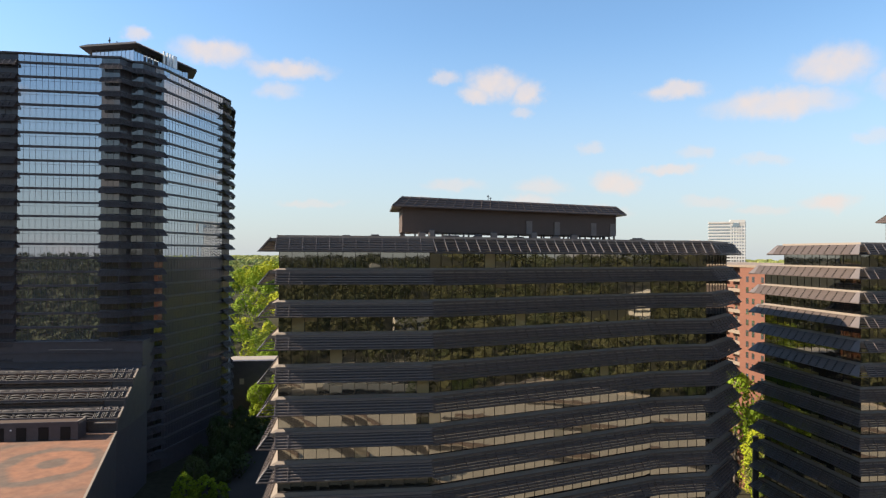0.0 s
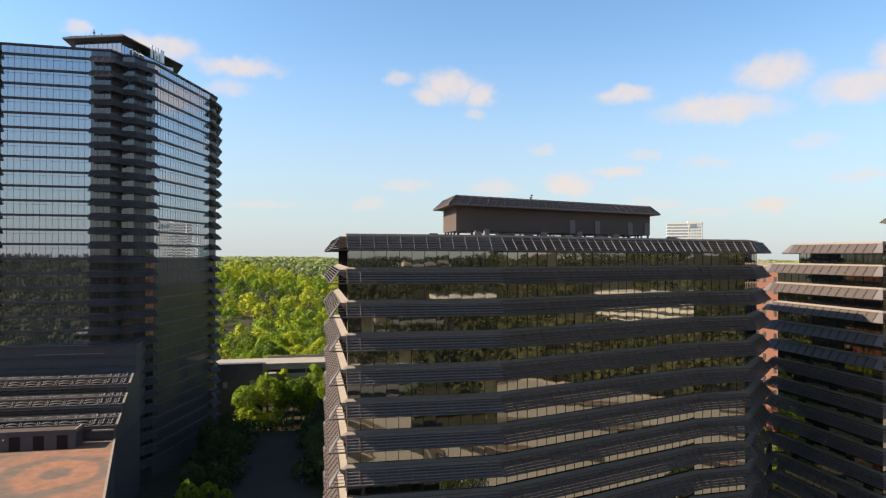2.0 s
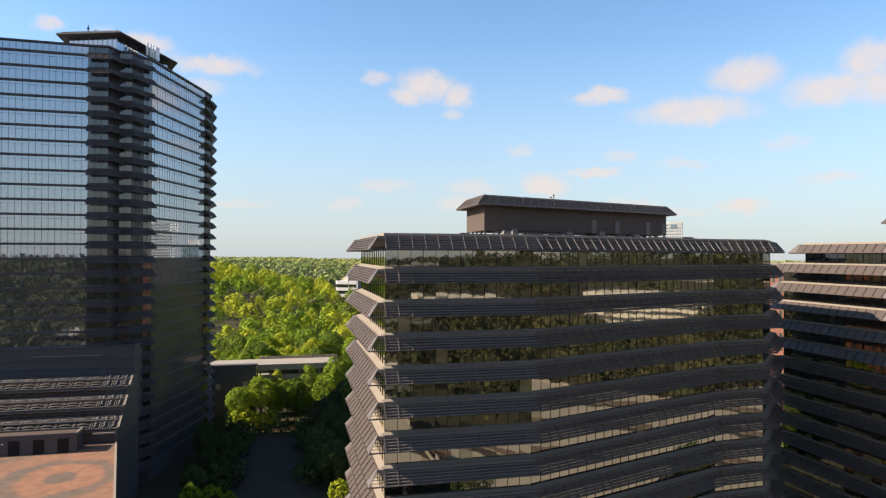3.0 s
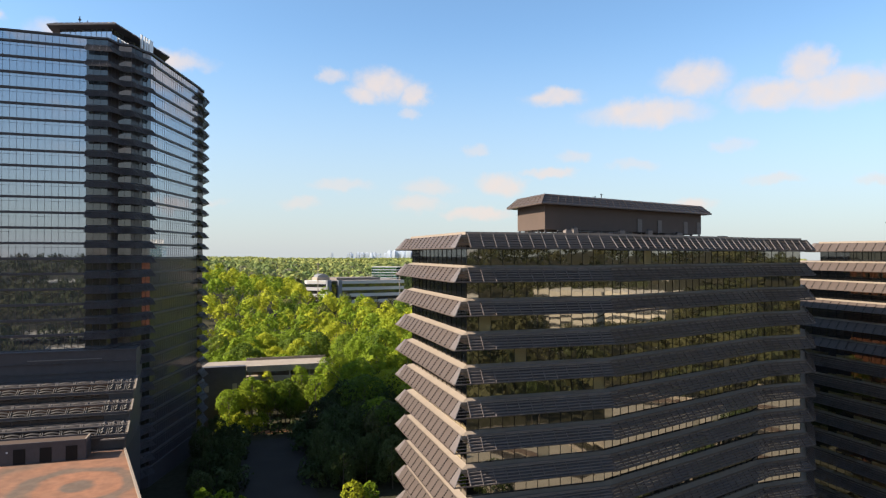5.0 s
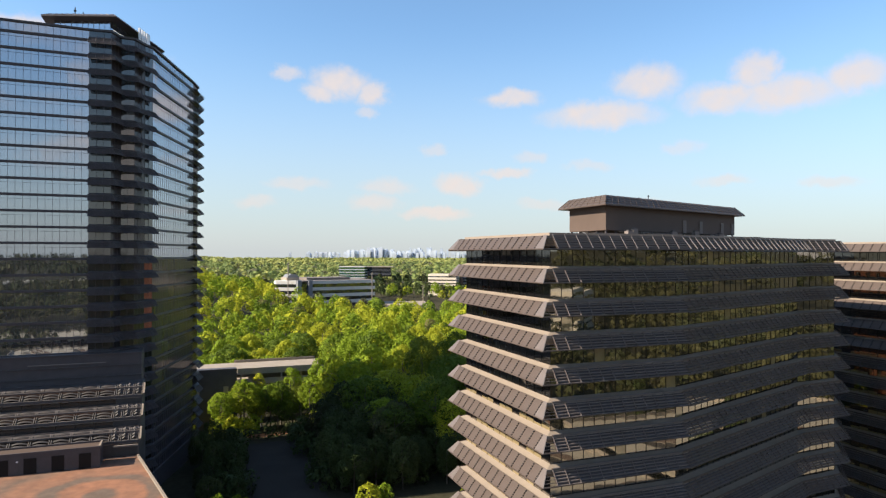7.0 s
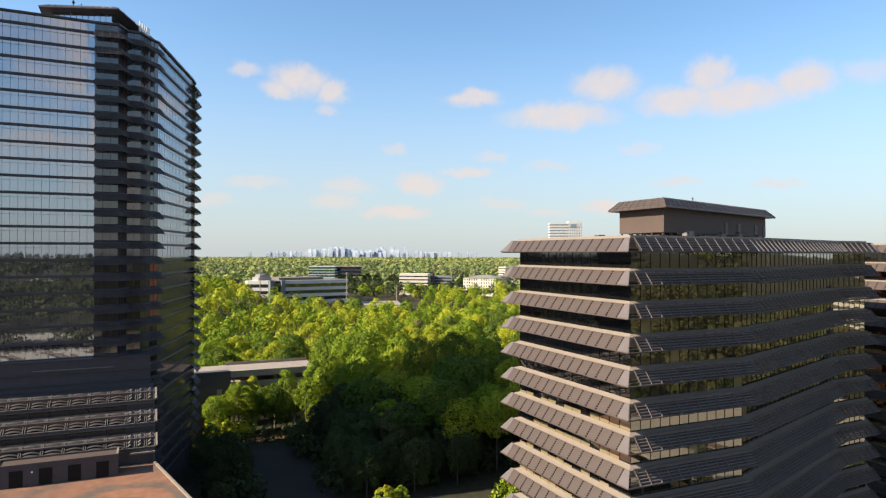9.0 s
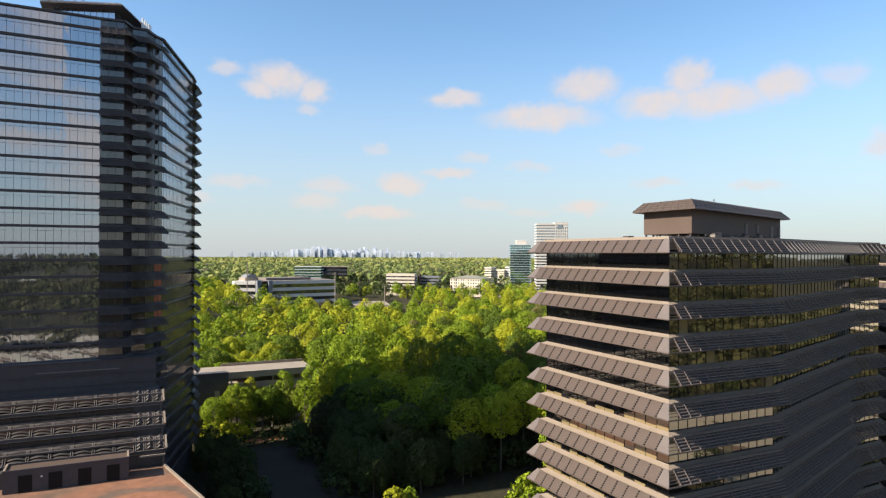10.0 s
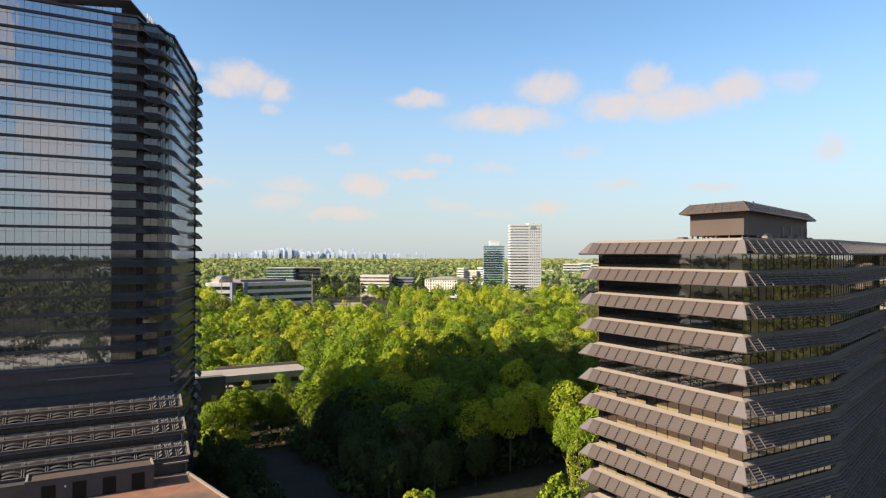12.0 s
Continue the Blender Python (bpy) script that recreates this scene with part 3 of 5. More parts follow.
        for i in range(n):
            a, c = Vector(g[i]), Vector(g[(i + 1) % n])
            width = 1.98 if i == west else 1.554
            cnt = bays(poly[i], poly[(i + 1) % n], width)
            along = (c - a).normalized()
            out = Vector((along.y, -along.x))
            z0 = base_z + (0.1 if k < floors - 1 else 0.0)
            for s in range(cnt):
                p, q = a.lerp(c, s / cnt), a.lerp(c, (s + 1) / cnt)
                tilt = rng.uniform(-0.003, 0.003)
                turn = rng.uniform(-0.003, 0.003)
                b = glass
                if rng.random() < (0.03 if i != west else 0.02):
                    b = blind
                zz0 = z0 if b is glass or rng.random() < 0.4 else z0 + 1.2
                if zz0 > z0:
                    glass.face((*p, z0), (*q, z0), (*q, zz0), (*p, zz0))
                if pieces and b is glass and i in (west, front):
                    singles.append((one_pane((q - p).length, z0, z1, rng.choice((-0.003, 0, 0.003)) * (i != west), rng.choice((-0.003, 0, 0.003)) * (i != west)), pose(p.x, p.y, z0, 0, 0, math.degrees(math.atan2(along.y, along.x)))))
                else:
                    b.face((*(p + out * turn), zz0), (*(q - out * turn), zz0), (*(q - out * turn + out * tilt), z1), (*(p + out * turn + out * tilt), z1))
                if i == west and rng.random() < 0.7 and k > 4:
                    hgt = rng.choice((0.3, 0.5, 0.7))
                    blind.face((*(p + out * 0.02), z0), (*(q + out * 0.02), z0), (*(q + out * 0.02), z0 + hgt), (*(p + out * 0.02), z0 + hgt))
                frame_b.beam((*(p + out * 0.02), z0), (*(p + out * 0.02), z1), 0.045, 0.07, 0, up=(out.x, out.y, 0))
        band = part("window_band", glass, M_GLASS, root, "dark reflective bronze glass")
        band["kind"] = "stuff"
        for me, at in singles:
            part("pane", me, None, band, at=at)
        if blind.f:
            part("blind", blind, M_BLIND, band, "drawn cream window blind")["kind"] = "stuff"
        part("mullions", frame_b, M_CLIP, band)["kind"] = "stuff"
    roof = Build()
    ro = list(BLOCK)
    if cut_top:
        ro[-1], ro[-2] = (0, 25.7 - cut_top), (17.0, 25.7 - cut_top)
        roof.prism(offset(BLOCK, -0.3), TIP0 - FLOOR + 1.2, TIP0 - FLOOR + 1.9)
    roof.prism(offset(ro, -0.2), TIP0 + 1.0, TIP0 + 1.35)
    part("roof", roof, M_ROOFING, root)
    return root


PANELS = {}
MAIN = (-9.5, 81.6, 0)
main_block = office_block("office_block", MAIN, "bronze office block with sloping louvred sunshades at every floor", seed=4)


def main_penthouse(root, dx=0.0):
    # leaning outline of the plant room, on the roof
    poly = [(x + dx, y) for x, y in ((15.9, 11.5), (53.1, 25.0), (53.4, 35.0), (16.1, 21.5))]
    b = Build()
    b.prism(poly, 69.9, 74.2)
    ob = part("plant_room", b, M_PENT, root, "brown metal plant room raised on short legs")
    top = offset(poly, -0.05)
    lip = offset(poly, 1.45)
    e = Build()
    for i in range(4):
        j = (i + 1) % 4
        e.face((*lip[i], 73.5), (*lip[j], 73.5), (*top[j], 74.95), (*top[i], 74.95))
        e.face((*lip[j], 73.35), (*lip[i], 73.35), (*poly[i], 73.45), (*poly[j], 73.45))
        e.face((*lip[i], 73.35), (*lip[j], 73.35), (*lip[j], 73.5), (*lip[i], 73.5))
        p, q, u, v = Vector(lip[i]), Vector(lip[j]), Vector(top[i]), Vector(top[j])
        k = bays(p, q, 1.6)
        for s in range(k + 1):
            e.beam((*p.lerp(q, s / k), 73.53), (*u.lerp(v, s / k), 74.98), 0.07, 0.08, 0)
        for r in (0.25, 0.5, 0.75):
            e.beam((*p.lerp(u, r), 73.5 + 1.45 * r + 0.03), (*q.lerp(v, r), 73.5 + 1.45 * r + 0.03), 0.08, 0.08, 0)
    e.face(*[(*p, 74.95) for p in top])
    part("eave", e, [M_SHADE, M_RIB], ob)
    leg = Build()
    leg.box(-0.12, -0.12, 68.2, 0.12, 0.12, 69.95)
    leg_mesh = leg.mesh("leg", [M_DARK])
    for i in range(4):
        a, c = Vector(offset(poly, -0.3)[i]), Vector(offset(poly, -0.3)[(i + 1) % 4])
        k = bays(a, c, 2.4)
        for s in range(k):
            p = a.lerp(c, s / k)
            part("leg", leg_mesh, None, ob, at=pose(p.x, p.y, 0))
    base = Build()
    base.prism(offset(poly, -1.6), 68.2, 69.0)
    part("curb", base, M_TAN, ob)




def roof_details():
    units = ((12.0, 8.0, 1.6, 1.2, 0.8), (22.5, 9.2, 3.6, 1.4, 0.8), (27.0, 12.8, 1.2, 1.2, 1.0), (33.5, 14.2, 2.2, 1.3, 0.8), (40.0, 17.0, 1.3, 1.2, 1.1), (8.0, 16.0, 1.6, 1.6, 0.9), (56.0, 23.0, 2.0, 1.5, 1.0), (18.5, 9.6, 1.0, 0.9, 1.3), (20.0, 10.4, 0.7, 0.7, 1.7), (29.6, 13.6, 0.9, 0.8, 1.5), (36.4, 16.4, 0.8, 0.8, 1.7), (43.5, 18.6, 1.0, 0.9, 1.4))
    rail = Build()
    for n in range(9):
        x, y = 17.2 + 2.0 * n, 10.2 + 0.726 * n
        rail.beam((x, y, 68.3), (x, y, 69.7), 0.08, 0.08)
    for z in (69.0, 69.65):
        rail.beam((17.2, 10.2, z), (33.2, 16.0, z), 0.08, 0.08)
    part("pipe_rail", rail, M_LATTICE, main_block, "pale pipe rail before the plant room")
    for x, y, w, d, h in units:
        root = thing("roof_unit", (MAIN[0] + x, MAIN[1] + y, TIP0 + 1.35), "grey metal air unit on the flat roof", "air unit", "roof units")
        b = Build()
        b.box(-w / 2, -d / 2, 0, w / 2, d / 2, h)
        part("casing", b, M_ROOFING, root)
        c = Build()
        c.box(-w / 3, -d / 3, h, w / 3, d / 3, h + 0.18)
        part("fan_cowl", c, M_DARK, root)
    a, c = Vector((15.9, 11.5)), Vector((53.1, 25.0))
    d = (c - a).normalized()
    out = Vector((d.y, -d.x))
    for f in (0.535, 0.672, 0.862, 0.965):
        o = a.lerp(c, f)
        b = Build()
        p, q = o + out * 0.06, o + d * 1.1 + out * 0.06
        b.beam((*p, 70.95), (*q, 70.95), 0.12, 2.1)
        part("door", b, M_ROOFING, main_block, "grey steel plant room door")
    for k in range(17):
        z = TIP0 - FLOOR * k
        for x in (6.0, 7.7):
            b = Build()
            b.beam((x, -LIP - 0.1, z + 0.02), (x + 0.6, -LIP - 0.1, z + 0.02), 0.05, 0.05)
            b.beam((x + 0.1, -LIP - 0.1, z), (x + 0.1, -LIP - 0.1, z + 0.4), 0.08, 0.08)
            if k:
                part("bracket", b, M_CONC, main_block, "small pale metal bracket")
    for x, y in ((30.0, 20.0), (31.2, 24.0)):
        b = Build()
        b.box(-0.05, -0.05, 0, 0.05, 0.05, 1.1)
        b.box(-0.2, -0.05, 0.9, 0.2, 0.05, 1.0)
        solo("aerial", b, M_DARK, "thin dark aerial on the plant room roof", "aerial", "aerials", loc=(MAIN[0] + x, MAIN[1] + y, 74.95))
    for x, y, h in ((-80.5, 226.5, 3.2), (-78.6, 227.5, 2.4)):
        b = Build()
        b.box(-0.12, -0.12, 0, 0.12, 0.12, h)
        b.box(-0.35, -0.12, h * 0.6, 0.35, 0.12, h * 0.75)
        solo("aerial", b, M_RIB, "pale short mast on the tower crown", "aerial", "aerials", loc=(x, y, 133.6))


roof_details()
east_block = office_block("office_block", (81.2, 97.0, 0), "bronze office block with a shorter top storey and louvred sunshades", cut_top=6.0, piece_floors=6, seed=9)
main_penthouse(main_block)
main_penthouse(east_block, 7.4)
col_b = Build()
col_b.prism([(0.6 * math.cos(a * math.pi / 6), 0.6 * math.sin(a * math.pi / 6)) for a in range(12)], -1, 30)
part("column", col_b, M_DARK, east_block, "dark round corner column", at=pose(-0.6, 27.2, 0))

# ---------------------------------------------------------------- tall tower
STOREY = 3.97
LINE0 = 68.9
TOWER = [(-135, 200.2), (-95.7, 200.2), (-73.5, 201.0), (-68.3, 200.6), (-66.4, 204.8), (-63.2, 205.0), (-61.0, 209.3), (-59.1, 211.4), (-48.6, 247.0), (-47.2, 253.2), (-50.0, 266), (-135, 266)]
FLUSH = {1, 7}


def tower():
    root = thing("tower", (-90, 240, 0), "tall dark glass office tower with flush mirror bays and louvred ledges", "office tower")
    shift = Vector((90, -240))
    poly = [tuple(Vector(p) + shift) for p in TOWER]
    n = len(poly)
    core = Build()
    core.prism(offset(poly, -0.4), -8, 122.8)
    part("core_wall", core, M_DARK, root)
    top_n, tower_panes = 13, {}
    low_n = -16
    for k in range(low_n, top_n + 1):
        zl = LINE0 + STOREY * k
        glass, frame_b, ledge = Build(), Build(), Build()
        o_in, g, o1 = offset(poly, -0.25), offset(poly, -0.12), offset(poly, TOP_OUT)
        z1 = zl + (STOREY if k < top_n else 2.4)
        dull, deep, loose = Build(), Build(), []
        for i in range(n):
            j = (i + 1) % n
            a, c = Vector(g[i]), Vector(g[j])
            cnt = bays(a, c, 1.6)
            along = (c - a).normalized()
            out = Vector((along.y, -along.x))
            seed = random.Random(k * 31 + i)
            zb = zl + (0.3 if i in FLUSH else 0.9)
            for s in range(cnt):
                p, q = a.lerp(c, s / cnt), a.lerp(c, (s + 1) / cnt)
                t1, t2 = out * seed.uniform(-0.004, 0.004), out * seed.uniform(-0.004, 0.004)
                if i == 1 and k >= -7:
                    loose.append((p, zb, q))
                    continue
                # low flush bays get dull glass: a dark reflection put into the material
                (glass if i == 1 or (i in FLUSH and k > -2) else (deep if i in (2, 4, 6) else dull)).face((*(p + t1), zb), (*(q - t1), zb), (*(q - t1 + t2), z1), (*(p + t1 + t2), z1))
            for s in range(cnt):
                p = a.lerp(c, s / cnt)
                frame_b.beam((*(p + out * 0.02), zb), (*(p + out * 0.02), z1), 0.06, 0.08, 0, up=(out.x, out.y, 0))
            if i in FLUSH:
                p, q = Vector(poly[i]), Vector(poly[j])
                ledge.beam((*(p - out * 0.05), zl), (*(q - out * 0.05), zl), 0.5, 0.62, 0)
                frame_b.beam((*(a + out * 0.02), zl + 2.9), (*(c + out * 0.02), zl + 2.9), 0.08, 0.06, 0)
            else:
                sunshade_run(ledge, poly, i, zl - 1.0, 1.6, hi=1.35)
                ledge.face((*o1[i], zl + 0.5), (*o1[j], zl + 0.5), (*o_in[j], zl + 0.95), (*o_in[i], zl + 0.95))
                ledge.face((*o_in[i], zl - 0.6), (*o_in[j], zl - 0.6), (*o1[j], zl + 0.2), (*o1[i], zl + 0.2))
                ledge.face((*o1[i], zl + 0.2), (*o1[j], zl + 0.2), (*o1[j], zl + 0.5), (*o1[i], zl + 0.5))
        band = part("window_band", glass, M_TGLASS, root, "mirror glass reflecting sky and trees")
        band["kind"] = "stuff"
        for p, zb, q in loose:
            w, h = (q - p).length, z1 - zb
            key = (round(h, 2), (round(p.x * 7) + k) % 4)
            if key not in tower_panes:
                t = (-0.0015, -0.0006, 0.0008, 0.0015)[key[1]]
                pb = Build()
                pb.hexa([(0.02, t, 0), (0.02, 0.05, 0), (w - 0.02, 0.05, 0), (w - 0.02, -t, 0)], [(0.02, -t, h), (0.02, 0.05, h), (w - 0.02, 0.05, h), (w - 0.02, t, h)])
                tower_panes[key] = pb.mesh("pane", [M_TGLASS])
            part("pane", tower_panes[key], None, band, at=pose(p.x, p.y, zb, 0, 0, math.degrees(math.atan2((q - p).y, (q - p).x))))
        part("dull_glass", dull, M_DULL, band, "dull bronze glass under ledges and low on the east side")["kind"] = "stuff"
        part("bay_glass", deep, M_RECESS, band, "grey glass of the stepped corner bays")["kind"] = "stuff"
        part("mullions", frame_b, M_DARK, band)["kind"] = "stuff"
        # paler ribs on the top two storeys stand in for sunlight there
        part("ledge", ledge, [M_DARK, M_RIB if k >= 12 else M_DARK, M_DARK], root, "dark metal ledge")
    roof = Build()
    roof.prism(offset(poly, 0.35), 122.9, 123.4)
    part("roof", roof, M_DARK, root)
    # crown
    crown = [tuple(Vector(p) + shift) for p in ((-86.5, 224.0), (-70.0, 218.2), (-59.5, 246), (-63, 256), (-86.5, 256))]
    b = Build()
    g = offset(crown, -1.2)
    b.prism(g, 123.3, 131.9)
    c_ob = part("crown_storey", b, M_TGLASS, root)
    fr = Build()
    for i in range(5):
        a, c = Vector(g[i]), Vector(g[(i + 1) % 5])
        k = bays(a, c, 1.6)
        for s in range(k):
            p = a.lerp(c, s / k)
            fr.box(p.x - 0.05, p.y - 0.05, 123.4, p.x + 0.05, p.y + 0.05, 131.9)
    part("mullions", fr, M_DARK, c_ob)
    e = Build()
    lip, top = offset(crown, 1.8), offset(crown, -0.6)
    for i in range(5):
        j = (i + 1) % 5
        e.face((*lip[i], 132.4), (*lip[j], 132.4), (*top[j], 133.6), (*top[i], 133.6))
        e.face((*lip[i], 132.1), (*lip[j], 132.1), (*lip[j], 132.4), (*lip[i], 132.4))
        e.face((*lip[j], 132.1), (*lip[i], 132.1), (*g[i], 131.9), (*g[j], 131.9))
        p, q, u, v = Vector(lip[i]), Vector(lip[j]), Vector(top[i]), Vector(top[j])
        k = bays(p, q, 1.8)
        for s in range(k + 1):
            e.beam((*p.lerp(q, s / k), 132.45), (*u.lerp(v, s / k), 133.65), 0.09, 0.1, 1)
    e.face(*[(*p, 133.6) for p in top])
    part("crown_eave", e, [M_DARK, M_SILL], root)
    # three plain white sign shapes on the crown's side
    d = (Vector(crown[2]) - Vector(crown[1])).normalized()
    out = Vector((d.y, -d.x))
    for s, kind in ((0, 0), (1, 1), (2, 2)):
        sg = Build()
        o = Vector(crown[1]) + d * (10.6 + (0, 1.9, 4.9)[s]) + out * 2.5
        w = (0.8, 2.2, 2.2)[s]
        if s == 1:
            sg.beam((*o, 131.2), (*(o + d * 0.75), 131.2), 0.4, 4.2, 0)
            sg.beam((*(o + d * 1.45), 131.2), (*(o + d * w), 131.2), 0.4, 4.2, 0)
            sg.beam((*(o + d * 0.6), 131.2), (*(o + d * 1.6), 131.2), 0.4, 0.8, 0)
        else:
            sg.beam((*o, 131.2), (*(o + d * w), 131.2), 0.4, 4.2, 0)
        part("sign_block", sg, M_SIGN, root, "plain white sign shape")


tower()

# ---------------------------------------------------------------- podium with trellised terraces


SHED = (-88.5, -67.0)            # the roof house, from end to end


def podium():
    root = thing("podium", (-95, 150, 0), "low stepped podium with painted roof and trellised terraces", "podium")
    ox, oy = -95, 150
    P = lambda x, y: (x - ox, y - oy)
    low = Build()
    low.prism([P(-150, 100), P(-42.9, 100), P(-60.0, 175.6), P(-60.0, 200), P(-150, 200)], -2, 20.7)
    part("wall", low, M_DARK, root, "dark podium wall")
    top = Build()
    top.prism([P(-150, 100.2), P(-43.2, 100.2), P(-60.2, 175.4), P(-150, 175.4)], 20.7, 21.0)
    roof = part("roof", top, M_ROOFPAINT, root, "terracotta painted roof with worn grey rings")
    roof.data.transform(Matrix.Translation((ox, oy, 0)))
    roof.matrix_local = Matrix.Translation((-ox, -oy, 0))
    edge = Build()
    edge.beam((*P(-43.0, 100), 21.15), (*P(-60.05, 175.5), 21.15), 0.45, 0.5)
    part("parapet", edge, M_SILL, root)
    X0, X1 = SHED
    shed = Build()
    shed.box(X0 - ox, 170.2 - oy, 21, X1 - ox, 175.2 - oy, 24.7)
    sh = part("roof_house", shed, M_DARK, root, "dark flat wall along the roof")
    for y0, y1 in ((170.1, 170.45), (174.9, 175.25)):
        rim = Build()
        rim.box(X0 - 0.05 - ox, y0 - oy, 24.7, X1 + 0.05 - ox, y1 - oy, 25.45)
        part("rim", rim, M_DARK, sh)
    for x in (X0, X1 - 0.35):
        rim = Build()
        rim.box(x - ox, 170.45 - oy, 24.7, x + 0.35 - ox, 174.9 - oy, 25.47)
        part("rim", rim, M_SILL, sh)
    cap = Build()
    cap.box(X0 + 0.35 - ox, 170.45 - oy, 24.7, X1 - 0.35 - ox, 174.9 - oy, 25.1)
    part("cap", cap, M_PENT, sh)
    joint = Build()
    joint.box(0, 0, 0, 2.3, 0.06, 3.2)
    joint_mesh = joint.mesh("panel", [M_CLIP])
    for x in (X0 + 2.5, X0 + 7.5, X0 + 12.5, X0 + 17.5):
        part("panel", joint_mesh, None, sh, "recessed black door panel", at=pose(x - ox, 170.13 - oy, 21.05))
    lamp = Build()
    lamp.box(X0 + 6.2 - ox, 169.95 - oy, 23.6, X0 + 6.5 - ox, 170.2 - oy, 23.85)
    part("wall_lamp", lamp, M_SIGN, sh, "small white wall lamp")
    low_wall = Build()
    low_wall.box(-150 - ox, 174.0 - oy, 21, X0 - ox, 176.0 - oy, 24.0)
    part("roof_wall", low_wall, M_PODWALL, root)
    ledge = Build()
    ledge.box(X1 + 2.0 - ox, 174.6 - oy, 23.6, -60.0 - ox, 175.0 - oy, 23.95)
    part("ledge", ledge, M_SILL, root, "pale ledge under the lowest awning")
    for i in range(3):
        y0, z0 = 176.6 + 5.7 * i, 24.5 + 3.95 * i
        wall = Build()
        wall.box(-150 - ox, y0 + 1.6 - oy, 20.5, -60.2 - ox, y0 + 12 - oy, z0 + 1.6)
        part("terrace_wall", wall, M_PODWALL, root, "brown terrace wall")
        pane = Build()
        pane.box(0.05, 0, 0, 3.85, 0.08, 2.1)
        pane_shape = pane.mesh("terrace_window", [M_PODGLASS])
        fy, by, fz, bz = y0 - oy, y0 + 3.1 - oy, z0, z0 + 1.9
        xs = [-59.9 - 2.0 * s for s in range(4)]
        while xs[-1] > -150:
            xs.append(xs[-1] - 3.9)
        for x in xs[4:]:
            part("terrace_window", pane_shape, None, root, at=pose(x - ox, y0 + 1.5 - oy, z0 - 0.75))
            if i:
                part("terrace_window", pane_shape, None, root, at=pose(x - ox, y0 + 1.5 - oy, z0 - 3.0))
        cheek = Build()
        cheek.hexa([(-60.35 - ox, y0 - 0.2 - oy, 20.5), (-60.0 - ox, y0 - 0.2 - oy, 20.5), (-60.0 - ox, y0 + 6 - oy, 20.5), (-60.35 - ox, y0 + 6 - oy, 20.5)],
                   [(-60.35 - ox, y0 - 0.2 - oy, z0 - 0.1), (-60.0 - ox, y0 - 0.2 - oy, z0 - 0.1), (-60.0 - ox, y0 + 6 - oy, z0 + 1.7), (-60.35 - ox, y0 + 6 - oy, z0 + 1.7)])
        part("end_wall", cheek, M_PODWALL, root)
        t = Build()
        t.beam((-150 - ox, fy, fz), (-59.9 - ox, fy, fz), 0.3, 0.12)
        t.beam((-150 - ox, fy + 0.3, fz - 0.75), (-59.9 - ox, fy + 0.3, fz - 0.75), 0.2, 0.2)
        for x in xs:
            for dx in (-0.2, 0.2):
                t.beam((x + dx - ox, fy, fz + 0.1), (x + dx - ox, by, bz + 0.1), 0.1, 0.22)
        frame_ob = part("trellis", t, M_LATTICE, root, "grey metal trellis awning")
        end = Build()
        end.beam((-59.7 - ox, fy - 0.3, fz + 0.1), (-59.7 - ox, by, bz + 0.1), 0.4, 0.5)
        part("end_cap", end, M_SILL, frame_ob, "pale sunlit end board")
        fascia = Build()
        fascia.beam((-150 - ox, fy - 0.02, fz - 0.3), (-59.9 - ox, fy - 0.02, fz - 0.3), 0.16, 0.45)
        part("fascia", fascia, M_DARK, frame_ob)
        sl = Build()
        for n, (a, c) in enumerate(zip(xs, xs[1:])):
            w = a - c - 0.5
            steps, rise = (2, 0.55) if n < 3 else (6, 0.34)
            for r in range(4):
                y, z = fy + (by - fy) * (r + 0.35) / 4, fz + (bz - fz) * (r + 0.35) / 4
                for s in range(steps):
                    u0, u1 = s / steps, (s + 1) / steps
                    h0, h1 = rise * math.sin(math.pi * u0), rise * math.sin(math.pi * u1)
                    x0, x1 = c + 0.25 + w * u0 - ox, c + 0.25 + w * u1 - ox
                    sl.hexa([(x0, y, z + h0 - 0.1), (x1, y, z + h1 - 0.1), (x1, y + 0.45, z + h1 + 0.12), (x0, y + 0.45, z + h0 + 0.12)],
                            [(x0, y, z + h0 - 0.05), (x1, y, z + h1 - 0.05), (x1, y + 0.45, z + h1 + 0.17), (x0, y + 0.45, z + h0 + 0.17)])
        part("arched_slats", sl, M_SLAT, frame_ob)["kind"] = "stuff"
    base = Build()
    base.box(-150 - ox, 198.6 - oy, 20, -60.9 - ox, 210 - oy, 41.2)
    part("tower_base", base, M_DARK, root)
    for z in (33.4, 35.6, 38.2, 41.2):
        line = Build()
        line.box(-150 - ox, 198.3 - oy, z - 0.25, -60.7 - ox, 198.6 - oy, z)
        part("string_course", line, M_DARK, root)
    rig = Build()
    for x in (-86.0, -69.0):
        rig.beam((x - ox, 198.0 - oy, 36.4), (x - ox, 198.0 - oy, 39.0), 0.25, 0.35)
    rig.beam((-86.0 - ox, 198.1 - oy, 39.0), (-69.0 - ox, 198.1 - oy, 39.0), 0.15, 0.2)
    part("maintenance_rail", rig, M_LATTICE, root, "pale maintenance rail on two posts")


podium()

# ---------------------------------------------------------------- trees


